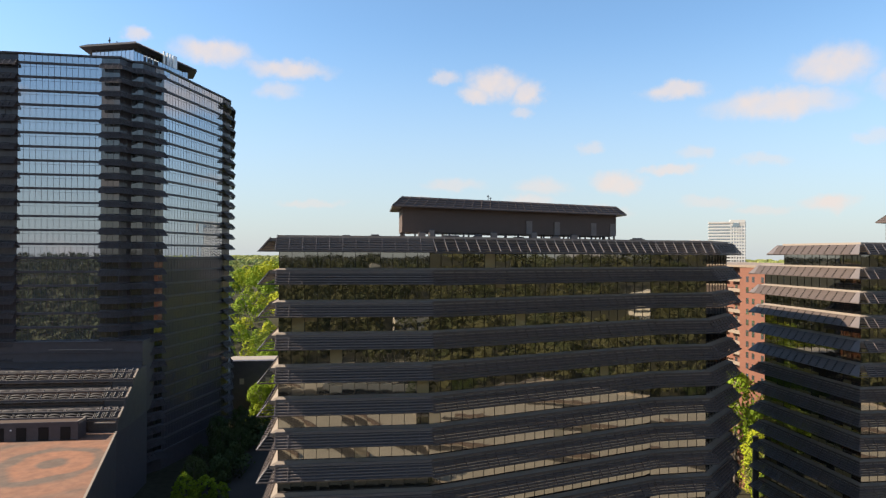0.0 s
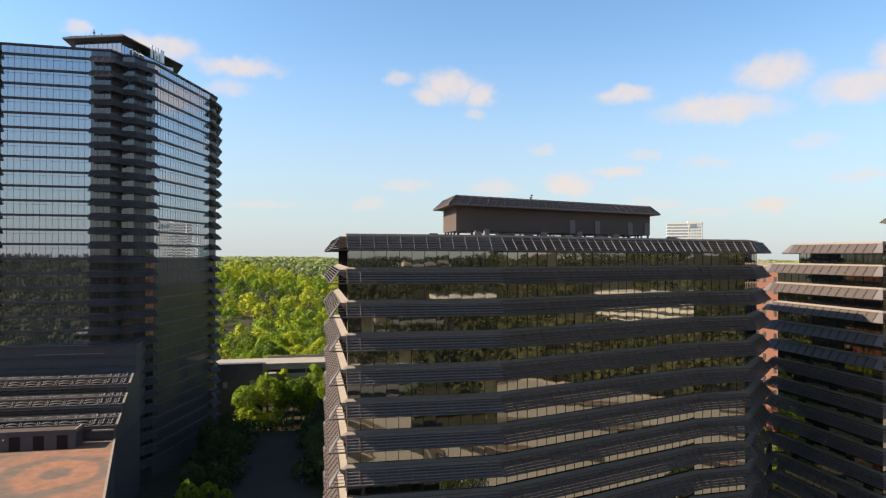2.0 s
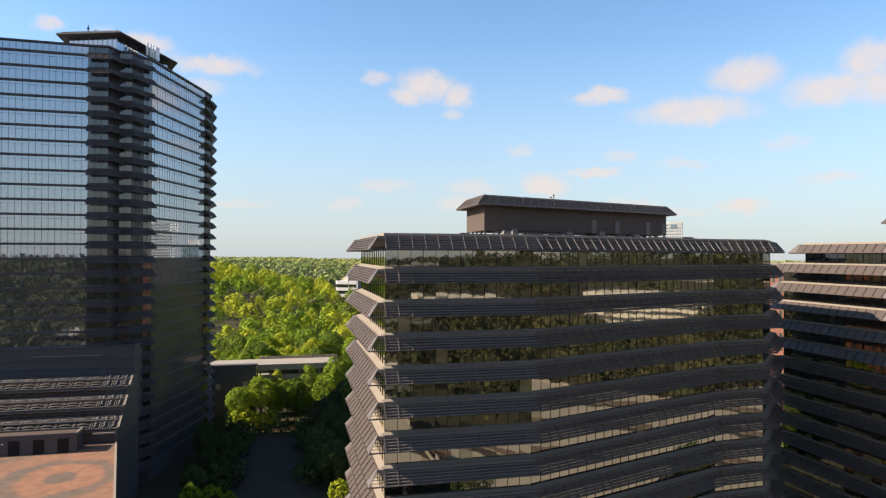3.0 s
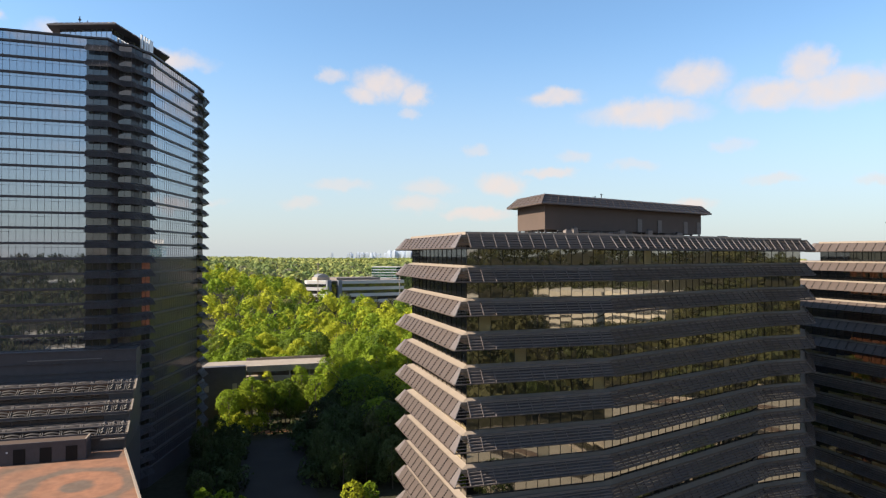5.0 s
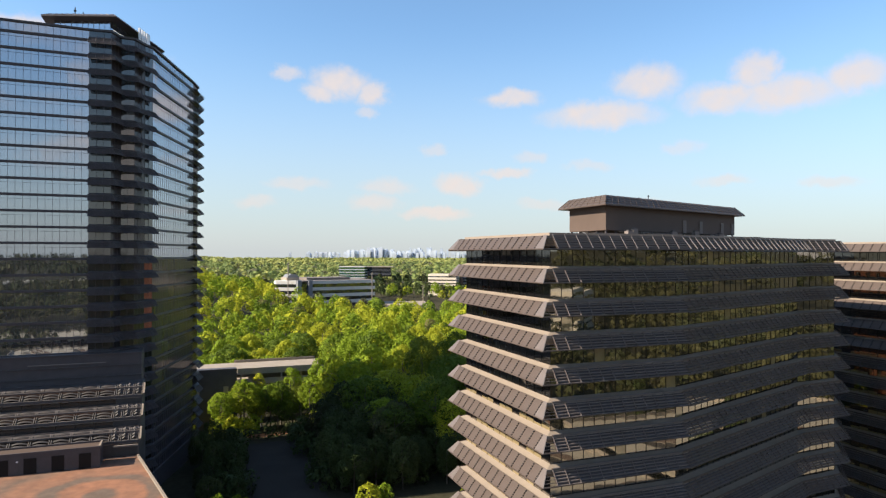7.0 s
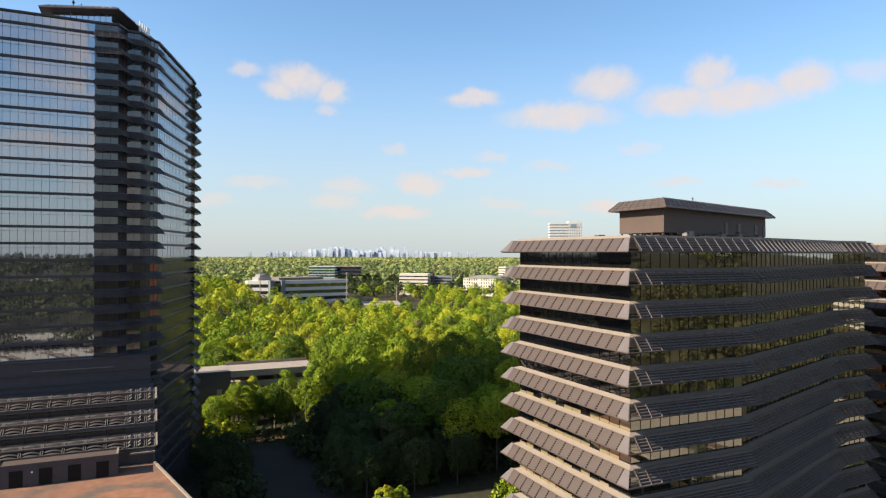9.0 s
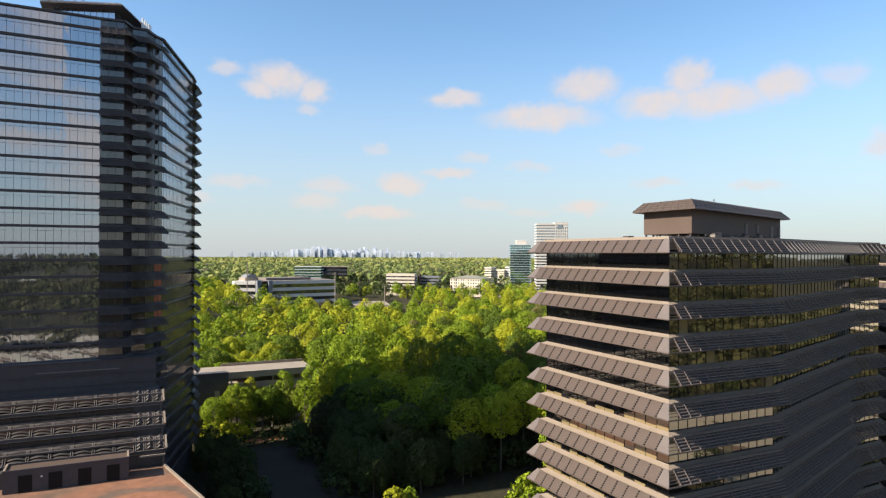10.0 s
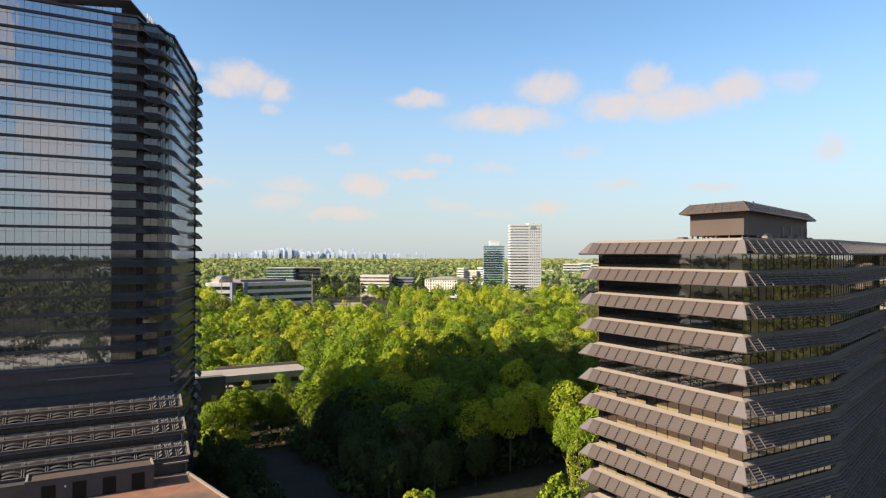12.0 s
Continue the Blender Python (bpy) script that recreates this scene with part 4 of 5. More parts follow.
def leaf_cloud(rng, lobes, leaves, leaf, rx, rz, lift=0.0, low=-0.55, lobe=(0.34, 0.5), ragged=0.22):
    """Leaf quads on the outside of a crown of rounded, overlapping lobes; arrays of corners."""
    u = np.linspace(1.0, low, lobes) + rng.uniform(-0.08, 0.08, lobes)
    u = np.clip(u, -1, 1)
    th = np.arange(lobes) * 2.39996 + rng.uniform(-0.5, 0.5, lobes)
    s = np.sqrt(1 - u * u) * rng.uniform(0.72, 1.06, lobes)
    lr = rx * rng.uniform(lobe[0], lobe[1], lobes)
    c = np.stack([(rx - lr * 0.8) * s * np.cos(th), (rx - lr * 0.8) * s * np.sin(th), (rz - lr * 0.8) * u * rng.uniform(0.85, 1.08, lobes)], axis=1)
    n = lobes * leaves
    d = rng.normal(size=(n, 3))
    d[:, 2] += 0.25
    d /= np.linalg.norm(d, axis=1)[:, None]
    k = np.repeat(np.arange(lobes), leaves)
    pos = c[k] + d * (lr[k] * rng.uniform(0.84, 1.1, n))[:, None]
    gap = np.linalg.norm(pos[:, None, :] - c[None], axis=2) / lr[None]
    gap[np.arange(n), k] = 9.0
    keep = (gap.min(axis=1) > 0.8) & ((d * (c[k] + (0, 0, rz * 0.5))).sum(axis=1) > -0.35 * rx)
    pos, d = pos[keep], d[keep]
    n = len(pos)
    nrm = d + rng.normal(size=(n, 3)) * ragged
    nrm /= np.linalg.norm(nrm, axis=1)[:, None]
    t = np.cross(nrm, rng.normal(size=(n, 3)))
    t /= np.linalg.norm(t, axis=1)[:, None]
    bt = np.cross(nrm, t)
    sz = leaf * rng.uniform(0.6, 1.3, size=(n, 1))
    a, b = t * sz, bt * sz * 0.75
    pos = pos + (0, 0, lift)
    return np.stack([pos - a - b * 0.4, pos + b, pos + a + b * 0.3, pos - b], axis=1)


def quads_mesh(name, quads, mat):
    me = bpy.data.meshes.new(name)
    q = np.asarray(quads, dtype=np.float32).reshape(-1, 4, 3)
    n = len(q)
    me.vertices.add(n * 4)
    me.vertices.foreach_set("co", q.reshape(-1))
    me.loops.add(n * 4)
    me.loops.foreach_set("vertex_index", np.arange(n * 4, dtype=np.int32))
    me.polygons.add(n)
    me.polygons.foreach_set("loop_start", np.arange(0, n * 4, 4, dtype=np.int32))
    me.materials.append(mat)
    me.update(calc_edges=True)
    return me


def trunk_mesh(rng, high, r):
    b = Build()
    n = 8

    def limb(p, q, r0, r1):
        p, q = Vector(p), Vector(q)
        d = (q - p).normalized()
        s = d.cross(Vector((0.3, 1, 0.1))).normalized()
        u = d.cross(s)
        k = len(b.v)
        for c, rr in ((p, r0), (q, r1)):
            for i in range(n):
                a = 2 * math.pi * i / n
                b.v.append(tuple(c + (s * math.cos(a) + u * math.sin(a)) * rr))
        for i in range(n):
            j = (i + 1) % n
            b.f.append((k + i, k + j, k + n + j, k + n + i))
            b.m.append(0)

    bend = Vector((rng.uniform(-0.6, 0.6), rng.uniform(-0.6, 0.6), high * 0.5))
    limb((0, 0, -1), bend, r, r * 0.7)
    limb(bend, (bend.x * 1.4, bend.y * 1.4, high), r * 0.7, r * 0.3)
    for _ in range(6):
        a, z = rng.uniform(0, 6.28), rng.uniform(0.45, 0.8) * high
        le = high * rng.uniform(0.2, 0.35)
        limb((bend.x, bend.y, z), (bend.x + math.cos(a) * le, bend.y + math.sin(a) * le, z + le * 0.8), r * 0.35, r * 0.1)
    return b.mesh("trunk", [M_BARK])


def make_protos():
    """Nine crowns: five broad oaks, two tall poplars, one thin crown still in bud, one ragged young tree."""
    protos = []
    for s in range(9):
        rng = np.random.default_rng(50 + s)
        high = rng.uniform(26, 30)
        if s < 5:
            rx, rz = rng.uniform(6.8, 8.6), rng.uniform(7.4, 9.4)
            q = leaf_cloud(rng, 24, 460, 0.3, rx, rz, high - rz, low=-0.75, lobe=(0.26, 0.5), ragged=0.35)
        elif s < 7:
            rx, rz = rng.uniform(4.6, 5.6), rng.uniform(11.0, 12.5)
            q = leaf_cloud(rng, 26, 300, 0.31, rx, rz, high - rz, low=-0.85, lobe=(0.34, 0.55))
        elif s == 8:
            rx, rz = 7.5, 11.0
            q = leaf_cloud(rng, 44, 60, 0.75, rx, rz, high - rz, low=-0.8, lobe=(0.14, 0.3), ragged=1.0)
        else:
            rx, rz = 6.0, 9.5
            q = leaf_cloud(rng, 34, 130, 0.3, rx, rz, high - rz, low=-0.8, lobe=(0.2, 0.34), ragged=0.7)
        protos.append((trunk_mesh(rng, high * 0.85, 0.42), quads_mesh("crown", q, M_LEAF), high))
    return protos


PROTOS = make_protos()


def crowns_in(mat):
    crowns = [crown.copy() for _, crown, _ in PROTOS]
    for crown in crowns:
        crown.materials[0] = mat
    return crowns


# the two darker tones mostly stand in for shade on the near trees
CROWNS = {"spring": [crown for _, crown, _ in PROTOS], "oak": crowns_in(M_OAK_SHADE), "darkleaf": crowns_in(M_DARKLEAF)}


def tree(x, y, k, tall, turn, label="broad-leaved woodland tree in fresh spring leaf", slim=1.0, leaf="spring", low=1.0):
    """A tree of that height in metres; slim narrows or widens its crown, low draws it down along the trunk."""
    trunk, _, high = PROTOS[k]
    t = thing("tree", (x, y, height(x, y)), label, "tree", "woodland trees")
    scale = tall / high
    t.matrix_world = pose(x, y, height(x, y) - 0.3, 0, 0, turn) @ Matrix.Diagonal((scale * slim, scale * slim, scale, 1))
    part("trunk", trunk, None, t)
    part("crown", CROWNS[leaf][k], None, t, at=Matrix.Translation((0, 0, high * (1 - low))) @ Matrix.Diagonal((1, 1, low, 1)))
    return t


def clear_of_buildings(x, y, r=5.0):
    for x0, y0, x1, y1 in ((-52, -104, 22, 62), (20, -52, 205, 78), (-12, 78, 64, 130), (78, 93, 155, 140), (-152, 98, -54, 206), (-137, 190, -44, 288), (-70, 280, 3, 305), (108, 148, 160, 250), (-142, -117, -42, 98), (-178, -218, -72, -160), (-80, -190, 5, -140), (60, -500, 240, -440), (175, -340, 255, -225)):
        if x0 - r < x < x1 + r and y0 - r < y < y1 + r:
            return False
    return True


# height of the tree tops over the near wood: x, y, z
CANOPY = ((-30, 262, 17), (-12, 250, 18), (4, 215, 24), (10, 242, 29), (38, 251, 32), (60, 215, 29), (62, 262, 35), (73, 268, 37), (39, 294, 37), (119, 319, 40), (43, 374, 31), (70, 415, 32), (8, 338, 29), (-20, 320, 23), (90, 230, 33))


def canopy(x, y):
    near = [(1 / ((x - a) ** 2 + (y - b) ** 2 + 60) ** 1.5, z) for a, b, z in CANOPY]
    return sum(w * z for w, z in near) / sum(w for w, _ in near)


def plant_near():
    rng = random.Random(12)
    placed = []
    for _ in range(12000):
        x, y = rng.uniform(-46, 178), rng.uniform(203, 352)
        if not clear_of_buildings(x, y) or (x < 5 and y < 264) or (x < -8 and y < 272) or x > 0.863 * (y - 29.5) - 66 or (-30 < x < -4 and 264 < y < 281):
            continue
        gap = 11.6 if x > -5 else 8.0
        if any((x - a) ** 2 + (y - b) ** 2 < gap * gap for a, b in placed):
            continue
        placed.append((x, y))
        if len(placed) >= 190:
            break
    for x, y in placed:
        tall = canopy(x, y) + rng.uniform(-4.0, 3.2) - height(x, y)
        kind = rng.choice((0, 1, 2, 3, 4, 0, 1, 2, 3, 4, 0, 1, 2, 3, 4, 6, 7))
        # below y 262 most crowns take the darker leaf: tower shade in its tone
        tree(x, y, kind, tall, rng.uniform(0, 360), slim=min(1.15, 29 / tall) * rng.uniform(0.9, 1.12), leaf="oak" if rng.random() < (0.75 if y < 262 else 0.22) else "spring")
    # trees that stand alone: place, height, kind, width of the crown
    for x, y, tall, k, slim in ((-30, 277, 19.5, 0, 1.15), (-20, 279, 18.5, 2, 1.0), (-2, 266, 13.5, 1, 1.2), (-36, 273, 13, 5, 1.0), (-24, 283, 22, 6, 0.9), (-11, 282, 24, 5, 0.9), (-2, 276, 27, 6, 1.0), (-6, 270, 22, 7, 1.0), (2, 262, 30, 5, 1.0), (-33, 283, 17, 7, 1.1),
                                (103, 154, 19, 1, 1.0), (98, 150, 24, 5, 1.0), (99, 162, 36, 3, 0.8), (93, 172, 35, 4, 0.8), (22, 148, 31, 7, 0.5), (5, 134, 22, 8, 0.9), (36, 196, 24, 0, 1.0), (47, 200, 26, 2, 1.0), (26, 201, 22, 3, 1.0), (58, 198, 26, 4, 1.0),
                                (40, 172, 24, 1, 0.9), (47, 168, 25, 2, 1.0), (50, 186, 28, 3, 1.0), (62, 180, 27, 4, 1.0), (74, 188, 29, 0, 1.0), (86, 184, 29, 1, 1.0)):
        tree(x, y, k, tall, 37 * x + y, slim=slim)
    for x, y, tall, k, slim in ((-43, 174, 10.8, 8, 1.1), (-38.5, 177, 9.0, 8, 1.25), (-34.5, 176, 7.5, 8, 1.2), (-7, 176, 8.4, 8, 1.4), (-2.5, 177, 7.4, 8, 1.3), (95, 140, 22, 2, 0.9), (100, 145, 19, 1, 1.0)):
        tree(x, y, k, tall, 51 * x + y, "young tree in bright spring leaf", slim)
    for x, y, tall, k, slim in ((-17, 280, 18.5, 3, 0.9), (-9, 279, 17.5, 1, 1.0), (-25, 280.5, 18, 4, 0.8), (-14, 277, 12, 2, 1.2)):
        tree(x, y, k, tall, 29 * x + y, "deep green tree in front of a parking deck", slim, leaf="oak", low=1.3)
    # trees round the yard, their leaf colour darkened for the shade there
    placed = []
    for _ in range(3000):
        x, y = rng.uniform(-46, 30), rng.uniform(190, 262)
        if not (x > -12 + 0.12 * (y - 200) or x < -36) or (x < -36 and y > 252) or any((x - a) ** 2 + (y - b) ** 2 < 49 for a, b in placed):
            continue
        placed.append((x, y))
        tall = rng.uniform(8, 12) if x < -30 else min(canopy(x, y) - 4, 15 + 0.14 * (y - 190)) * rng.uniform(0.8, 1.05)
        tree(x, y, rng.randrange(5), tall, rng.uniform(0, 360), "tree beside a yard, leaves darkened for deep shade", slim=rng.uniform(1.0, 1.25), leaf="darkleaf", low=1.5)


plant_near()


def woods(name, label, count, test, quads_of, size, seed, gap=0.0, mat=None, tint=(-0.42, 0.34)):
    """A far wood: many crowns in one mesh."""
    rng = np.random.default_rng(seed)
    kinds = [quads_of(rng) for _ in range(8)]
    allq, tints, taken = [], [], {}
    tries = 0
    while len(allq) < count and tries < count * 20:
        tries += 1
        p = test(rng)
        if p is None:
            continue
        x, y = p
        if gap:
            cell = (int(x // gap), int(y // gap))
            if any((cell[0] + i, cell[1] + j) in taken and math.hypot(x - taken[cell[0] + i, cell[1] + j][0], y - taken[cell[0] + i, cell[1] + j][1]) < gap for i in (-1, 0, 1) for j in (-1, 0, 1)):
                continue
            taken[cell] = (x, y)
        s = rng.uniform(*size)
        a = rng.uniform(0, 6.283)
        c, d = math.cos(a), math.sin(a)
        q = kinds[rng.integers(8)] @ np.array([[c, d, 0], [-d, c, 0], [0, 0, 1]]) * s
        allq.append(q + np.array([x, y, height(x, y)]))
        tints.append(np.full(len(q), rng.uniform(*tint), dtype=np.float32))
    me = quads_mesh(name, np.concatenate(allq), mat or M_LEAF)
    me.attributes.new("crown_tint", "FLOAT", "FACE").data.foreach_set("value", np.concatenate(tints))
    ob = new(name, me)
    return tagged(ob, label, "woodland", kind="stuff")


def ring_spot(r0, r1, a0, a1, power=0.5):
    def spot(rng):
        a = radians(rng.uniform(a0, a1))
        r = math.sqrt(rng.uniform(r0 * r0, r1 * r1))
        x, y = r * math.sin(a), 30 + r * math.cos(a)
        if 60 < y < 354 and -60 < x < 182:
            return None
        return (x, y) if clear_of_buildings(x, y, 8) and clear_far(x, y) else None
    return spot


FAR_CLEAR = [(20, 660, 165, 790), (130, 600, 215, 760), (420, 730, 500, 800), (425, 800, 480, 850), (318, 745, 385, 830), (248, 815, 335, 870), (145, 900, 190, 960), (480, 940, 540, 1000), (810, 1090, 960, 1230), (90, -520, 215, -440), (-300, -760, -10, -690), (-20, -900, 240, -830), (380, -190, 580, -110), (760, -420, 960, -230), (10, -330, 90, -310), (-30, -150, 40, -140)]


def clear_far(x, y):
    for x0, y0, x1, y1 in FAR_CLEAR:
        if x0 < x < x1 and y0 - (80 if x0 == 20 else 25) < y < y1 + (60 if y1 < 0 else 0):
            return False
    return True


woods("woods", "dense spring woodland rolling away behind the offices", 900, ring_spot(250, 760, -17, 35), lambda r: leaf_cloud(r, 13, 84, 0.6, r.uniform(5.8, 8.6), r.uniform(7, 10), 15, low=-0.45, lobe=(0.32, 0.56)), (0.6, 1.15), 3, gap=12.6, tint=(-0.45, 0.42))
# the leaf colour of the next two woods holds the haze
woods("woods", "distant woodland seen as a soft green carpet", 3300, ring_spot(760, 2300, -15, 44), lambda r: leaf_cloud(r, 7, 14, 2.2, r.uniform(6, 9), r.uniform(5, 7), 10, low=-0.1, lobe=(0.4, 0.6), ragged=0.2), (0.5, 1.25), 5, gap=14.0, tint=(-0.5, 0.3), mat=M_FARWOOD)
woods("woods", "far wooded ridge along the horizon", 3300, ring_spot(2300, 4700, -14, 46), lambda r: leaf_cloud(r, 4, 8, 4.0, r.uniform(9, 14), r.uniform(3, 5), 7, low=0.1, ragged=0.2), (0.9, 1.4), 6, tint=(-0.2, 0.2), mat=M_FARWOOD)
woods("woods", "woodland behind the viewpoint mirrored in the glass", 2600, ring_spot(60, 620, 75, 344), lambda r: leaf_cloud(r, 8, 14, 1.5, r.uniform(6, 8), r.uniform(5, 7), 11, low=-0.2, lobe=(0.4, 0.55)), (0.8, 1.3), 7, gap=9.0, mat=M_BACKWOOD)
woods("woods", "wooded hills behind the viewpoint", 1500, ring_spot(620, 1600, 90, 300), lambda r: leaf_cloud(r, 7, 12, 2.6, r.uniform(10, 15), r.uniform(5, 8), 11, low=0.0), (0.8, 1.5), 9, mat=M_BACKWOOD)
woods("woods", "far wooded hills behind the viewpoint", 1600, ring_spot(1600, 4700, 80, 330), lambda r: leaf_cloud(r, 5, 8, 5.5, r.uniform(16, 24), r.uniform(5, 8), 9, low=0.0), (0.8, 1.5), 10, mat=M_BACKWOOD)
for x, y, sc in ((24, 40, 0.6), (22, 12, 0.7), (-56, -20, 0.8), (-54, -70, 0.7), (25, -90, 0.8), (70, 66, 0.6), (66, -58, 0.8), (110, 68, 0.7), (110, -56, 0.9), (160, 66, 0.7), (160, -56, 0.8), (66, 20, 0.7)):
    tree(x, y, int(x + y) % 8, 27 * sc, 40 * sc, "broad-leaved tree beside parking decks", leaf="darkleaf")
# these shrub leaves carry the deep shade in their colour
woods("undergrowth", "dense shrubs and saplings, leaves darkened for deep shade", 620, lambda r: (lambda x, y: (x, y) if clear_of_buildings(x, y, 2) and (x > -16 or y > 262 or x < -34) else None)(r.uniform(-50, 120), r.uniform(194, 266)), lambda r: leaf_cloud(r, 7, 40, 0.45, r.uniform(3, 4.5), r.uniform(2, 4.5), 2.0, low=-0.3), (0.7, 1.4), 8, gap=5.0, tint=(-0.4, 0.1), mat=M_DARKLEAF)
woods("undergrowth", "sunlit spring shrubs in front of parking decks", 60, lambda r: (lambda x, y: (x, y) if clear_of_buildings(x, y, 1) and not (-26 < x < -5 and y < 281) else None)(r.uniform(-42, 8), r.uniform(269, 281)), lambda r: leaf_cloud(r, 8, 40, 0.4, r.uniform(2.4, 3.6), r.uniform(3, 5), 3.5, low=-0.5), (0.7, 1.2), 18, gap=3.0)


def olive_spot(rng):
    x, y = rng.uniform(20, 250), rng.uniform(520, 640)
    return (x, y) if not (128 < x < 215 and y > 590) else None


def pine_spot(rng):
    x, y = rng.uniform(150, 420), rng.uniform(690, 1000)
    return (x, y) if clear_far(x, y) else None


woods("woods", "olive-brown trees still in bud before the offices", 90, olive_spot, lambda r: leaf_cloud(r, 12, 60, 0.6, r.uniform(5.0, 7.0), r.uniform(5, 7), 10, low=-0.4, ragged=0.5), (0.7, 1.1), 23, gap=10.0, mat=M_BACKWOOD)
woods("woods", "dark pines between the far offices", 150, pine_spot, lambda r: leaf_cloud(r, 10, 40, 0.8, r.uniform(4.0, 6.0), r.uniform(7, 9), 12, low=-0.5, ragged=0.5), (0.8, 1.2), 24, gap=11.0, mat=M_DARKLEAF)


def mulch_bed():
    rng = random.Random(3)
    pts = []
    for i in range(18):
        a = 2 * math.pi * i / 18
        r = rng.uniform(0.8, 1.15)
        x, y = -21.0 + 8.0 * r * math.cos(a), 270.0 + 3.6 * r * math.sin(a)
        pts.append((x, y))
    b = Build()
    c = (-21.0, 270.0, height(-21.0, 270.0) + 0.35)
    for i in range(18):
        p, q = pts[i], pts[(i + 1) % 18]
        b.face(c, (*p, height(*p) + 0.12), (*q, height(*q) + 0.12))
    solo("mulch_bed", b, M_MULCH, "orange bark mulch bed in a clearing", "mulch bed", kind="structure")


mulch_bed()

# ---------------------------------------------------------------- buildings beyond


def banded(name, cx, cy, w, d, z0, z1, yaw, floors, wall, glass, label, category="building", band=0.5, roofing=None):
    root = thing(name, (cx, cy, z0), label, category)
    root.matrix_world = pose(cx, cy, z0, 0, 0, yaw)
    h = z1 - z0
    b = Build()
    b.box(-w / 2 + 0.3, -d / 2 + 0.3, -6, w / 2 - 0.3, d / 2 - 0.3, h - 0.5)
    part("window_glass", b, glass, root)
    fh = h / floors
    for k in range(floors + 1):
        s = Build()
        zc = k * fh
        s.box(-w / 2, -d / 2, zc - fh * band / 2, w / 2, d / 2, zc + fh * band / 2)
        part("spandrel", s, wall, root)
    low = Build()
    low.box(-w / 2, -d / 2, -8, w / 2, d / 2, 0)
    part("base", low, wall, root)
    return root


def white_tower():
    root = banded("white_tower", 455, 762, 42, 30, 16, 106, -29, 24, M_WHITE, M_FARGLASS, "tall white office tower with ribbon windows", "office tower", band=0.55)
    for i in range(6):
        p = Build()
        x = 4.5 + i * 3.0
        p.box(x - 0.6, -15.25, -4, x + 0.6, -14.7, 90)
        part("pier", p, M_WHITE, root)
    for i in range(7):
        p = Build()
        y = -13 + i * 4.2
        p.box(19.7, y - 0.8, -4, 20.25, y + 0.8, 90)
        part("pier", p, M_WHITE, root)
    c = Build()
    c.box(3.5, -15.3, 86, 20.3, 15, 93)
    part("crown_block", c, M_WHITE, root)
    o = Build()
    o.box(6.5, -15.6, 84.5, 13.5, -15.2, 89.5)
    part("opening", o, M_FARGLASS, root, "dark square opening")
    r = Build()
    r.box(-20.3, -15.3, 88.4, 20.3, 15.3, 89.2)
    part("roof", r, M_CONC, root)


white_tower()
glass_tower = banded("glass_tower", 449, 830, 30, 28, 20, 79, -29, 17, M_WHITE, M_TEAL, "teal glass office tower beside a white tower", "office tower", band=0.12)
rb = Build()
rb.box(-6, -8, 59, 8, 8, 66)
part("plant_room", rb, M_WHITE, glass_tower)


def banded_office():
    root = thing("office_building", (58, 704, 4), "white banded office building with grey stair piers among trees", "office building")
    root.matrix_world = pose(58, 704, 4, 0, 0, 10)
    g = Build()
    g.box(0.4, 0.4, -6, 83, 45, 31)
    g.hexa([(-22, 18, -6), (0.4, 0.4, -6), (0.4, 45, -6), (-22, 25, -6)], [(-22, 18, 31), (0.4, 0.4, 31), (0.4, 45, 31), (-22, 25, 31)])
    part("window_glass", g, M_OFFGLASS, root)
    for k in range(5):
        z = 4 + 6.9 * k
        b = Build()
        b.box(8, 0, z - 1.7, 83.4, 45.4, z + 1.7)
        b.hexa([(-22.2, 17.6, z - 1.7), (0.0, 0.0, z - 1.7), (0.4, 45, z - 1.7), (-22, 25, z - 1.7)], [(-22.2, 17.6, z + 1.7), (0.0, 0.0, z + 1.7), (0.4, 45, z + 1.7), (-22, 25, z + 1.7)])
        part("spandrel", b, M_WHITE, root)
    for x in (-5.5, 6.5):
        p = Build()
        p.box(x, -3.0, -6, x + 4.0, 3, 34)
        part("stair_pier", p, M_PIER, root, "grey concrete stair pier")
    r = Build()
    r.box(0, 0.6, 32.6, 83, 45, 33.4)
    r.box(10, 14, 33.4, 60, 40, 36.0)
    part("roof", r, M_ROOFING, root)
    h = Build()
    h.box(-10, 20, 31, 4, 40, 36.5)
    part("plant_room", h, M_CONC, root)
    v = Build()
    n = 8
    for i in range(n):
        a0, a1 = math.pi * i / n, math.pi * (i + 1) / n
        v.face((-3 - 6 * math.cos(a0), 20, 36.5 + 3.6 * math.sin(a0)), (-3 - 6 * math.cos(a1), 20, 36.5 + 3.6 * math.sin(a1)), (-3 - 6 * math.cos(a1), 36, 36.5 + 3.6 * math.sin(a1)), (-3 - 6 * math.cos(a0), 36, 36.5 + 3.6 * math.sin(a0)))
    v.face(*[(-3 - 6 * math.cos(math.pi * i / n), 20, 36.5 + 3.6 * math.sin(math.pi * i / n)) for i in range(n + 1)])
    part("vaulted_roof", v, M_PIER, root, "curved grey metal roof")


banded_office()


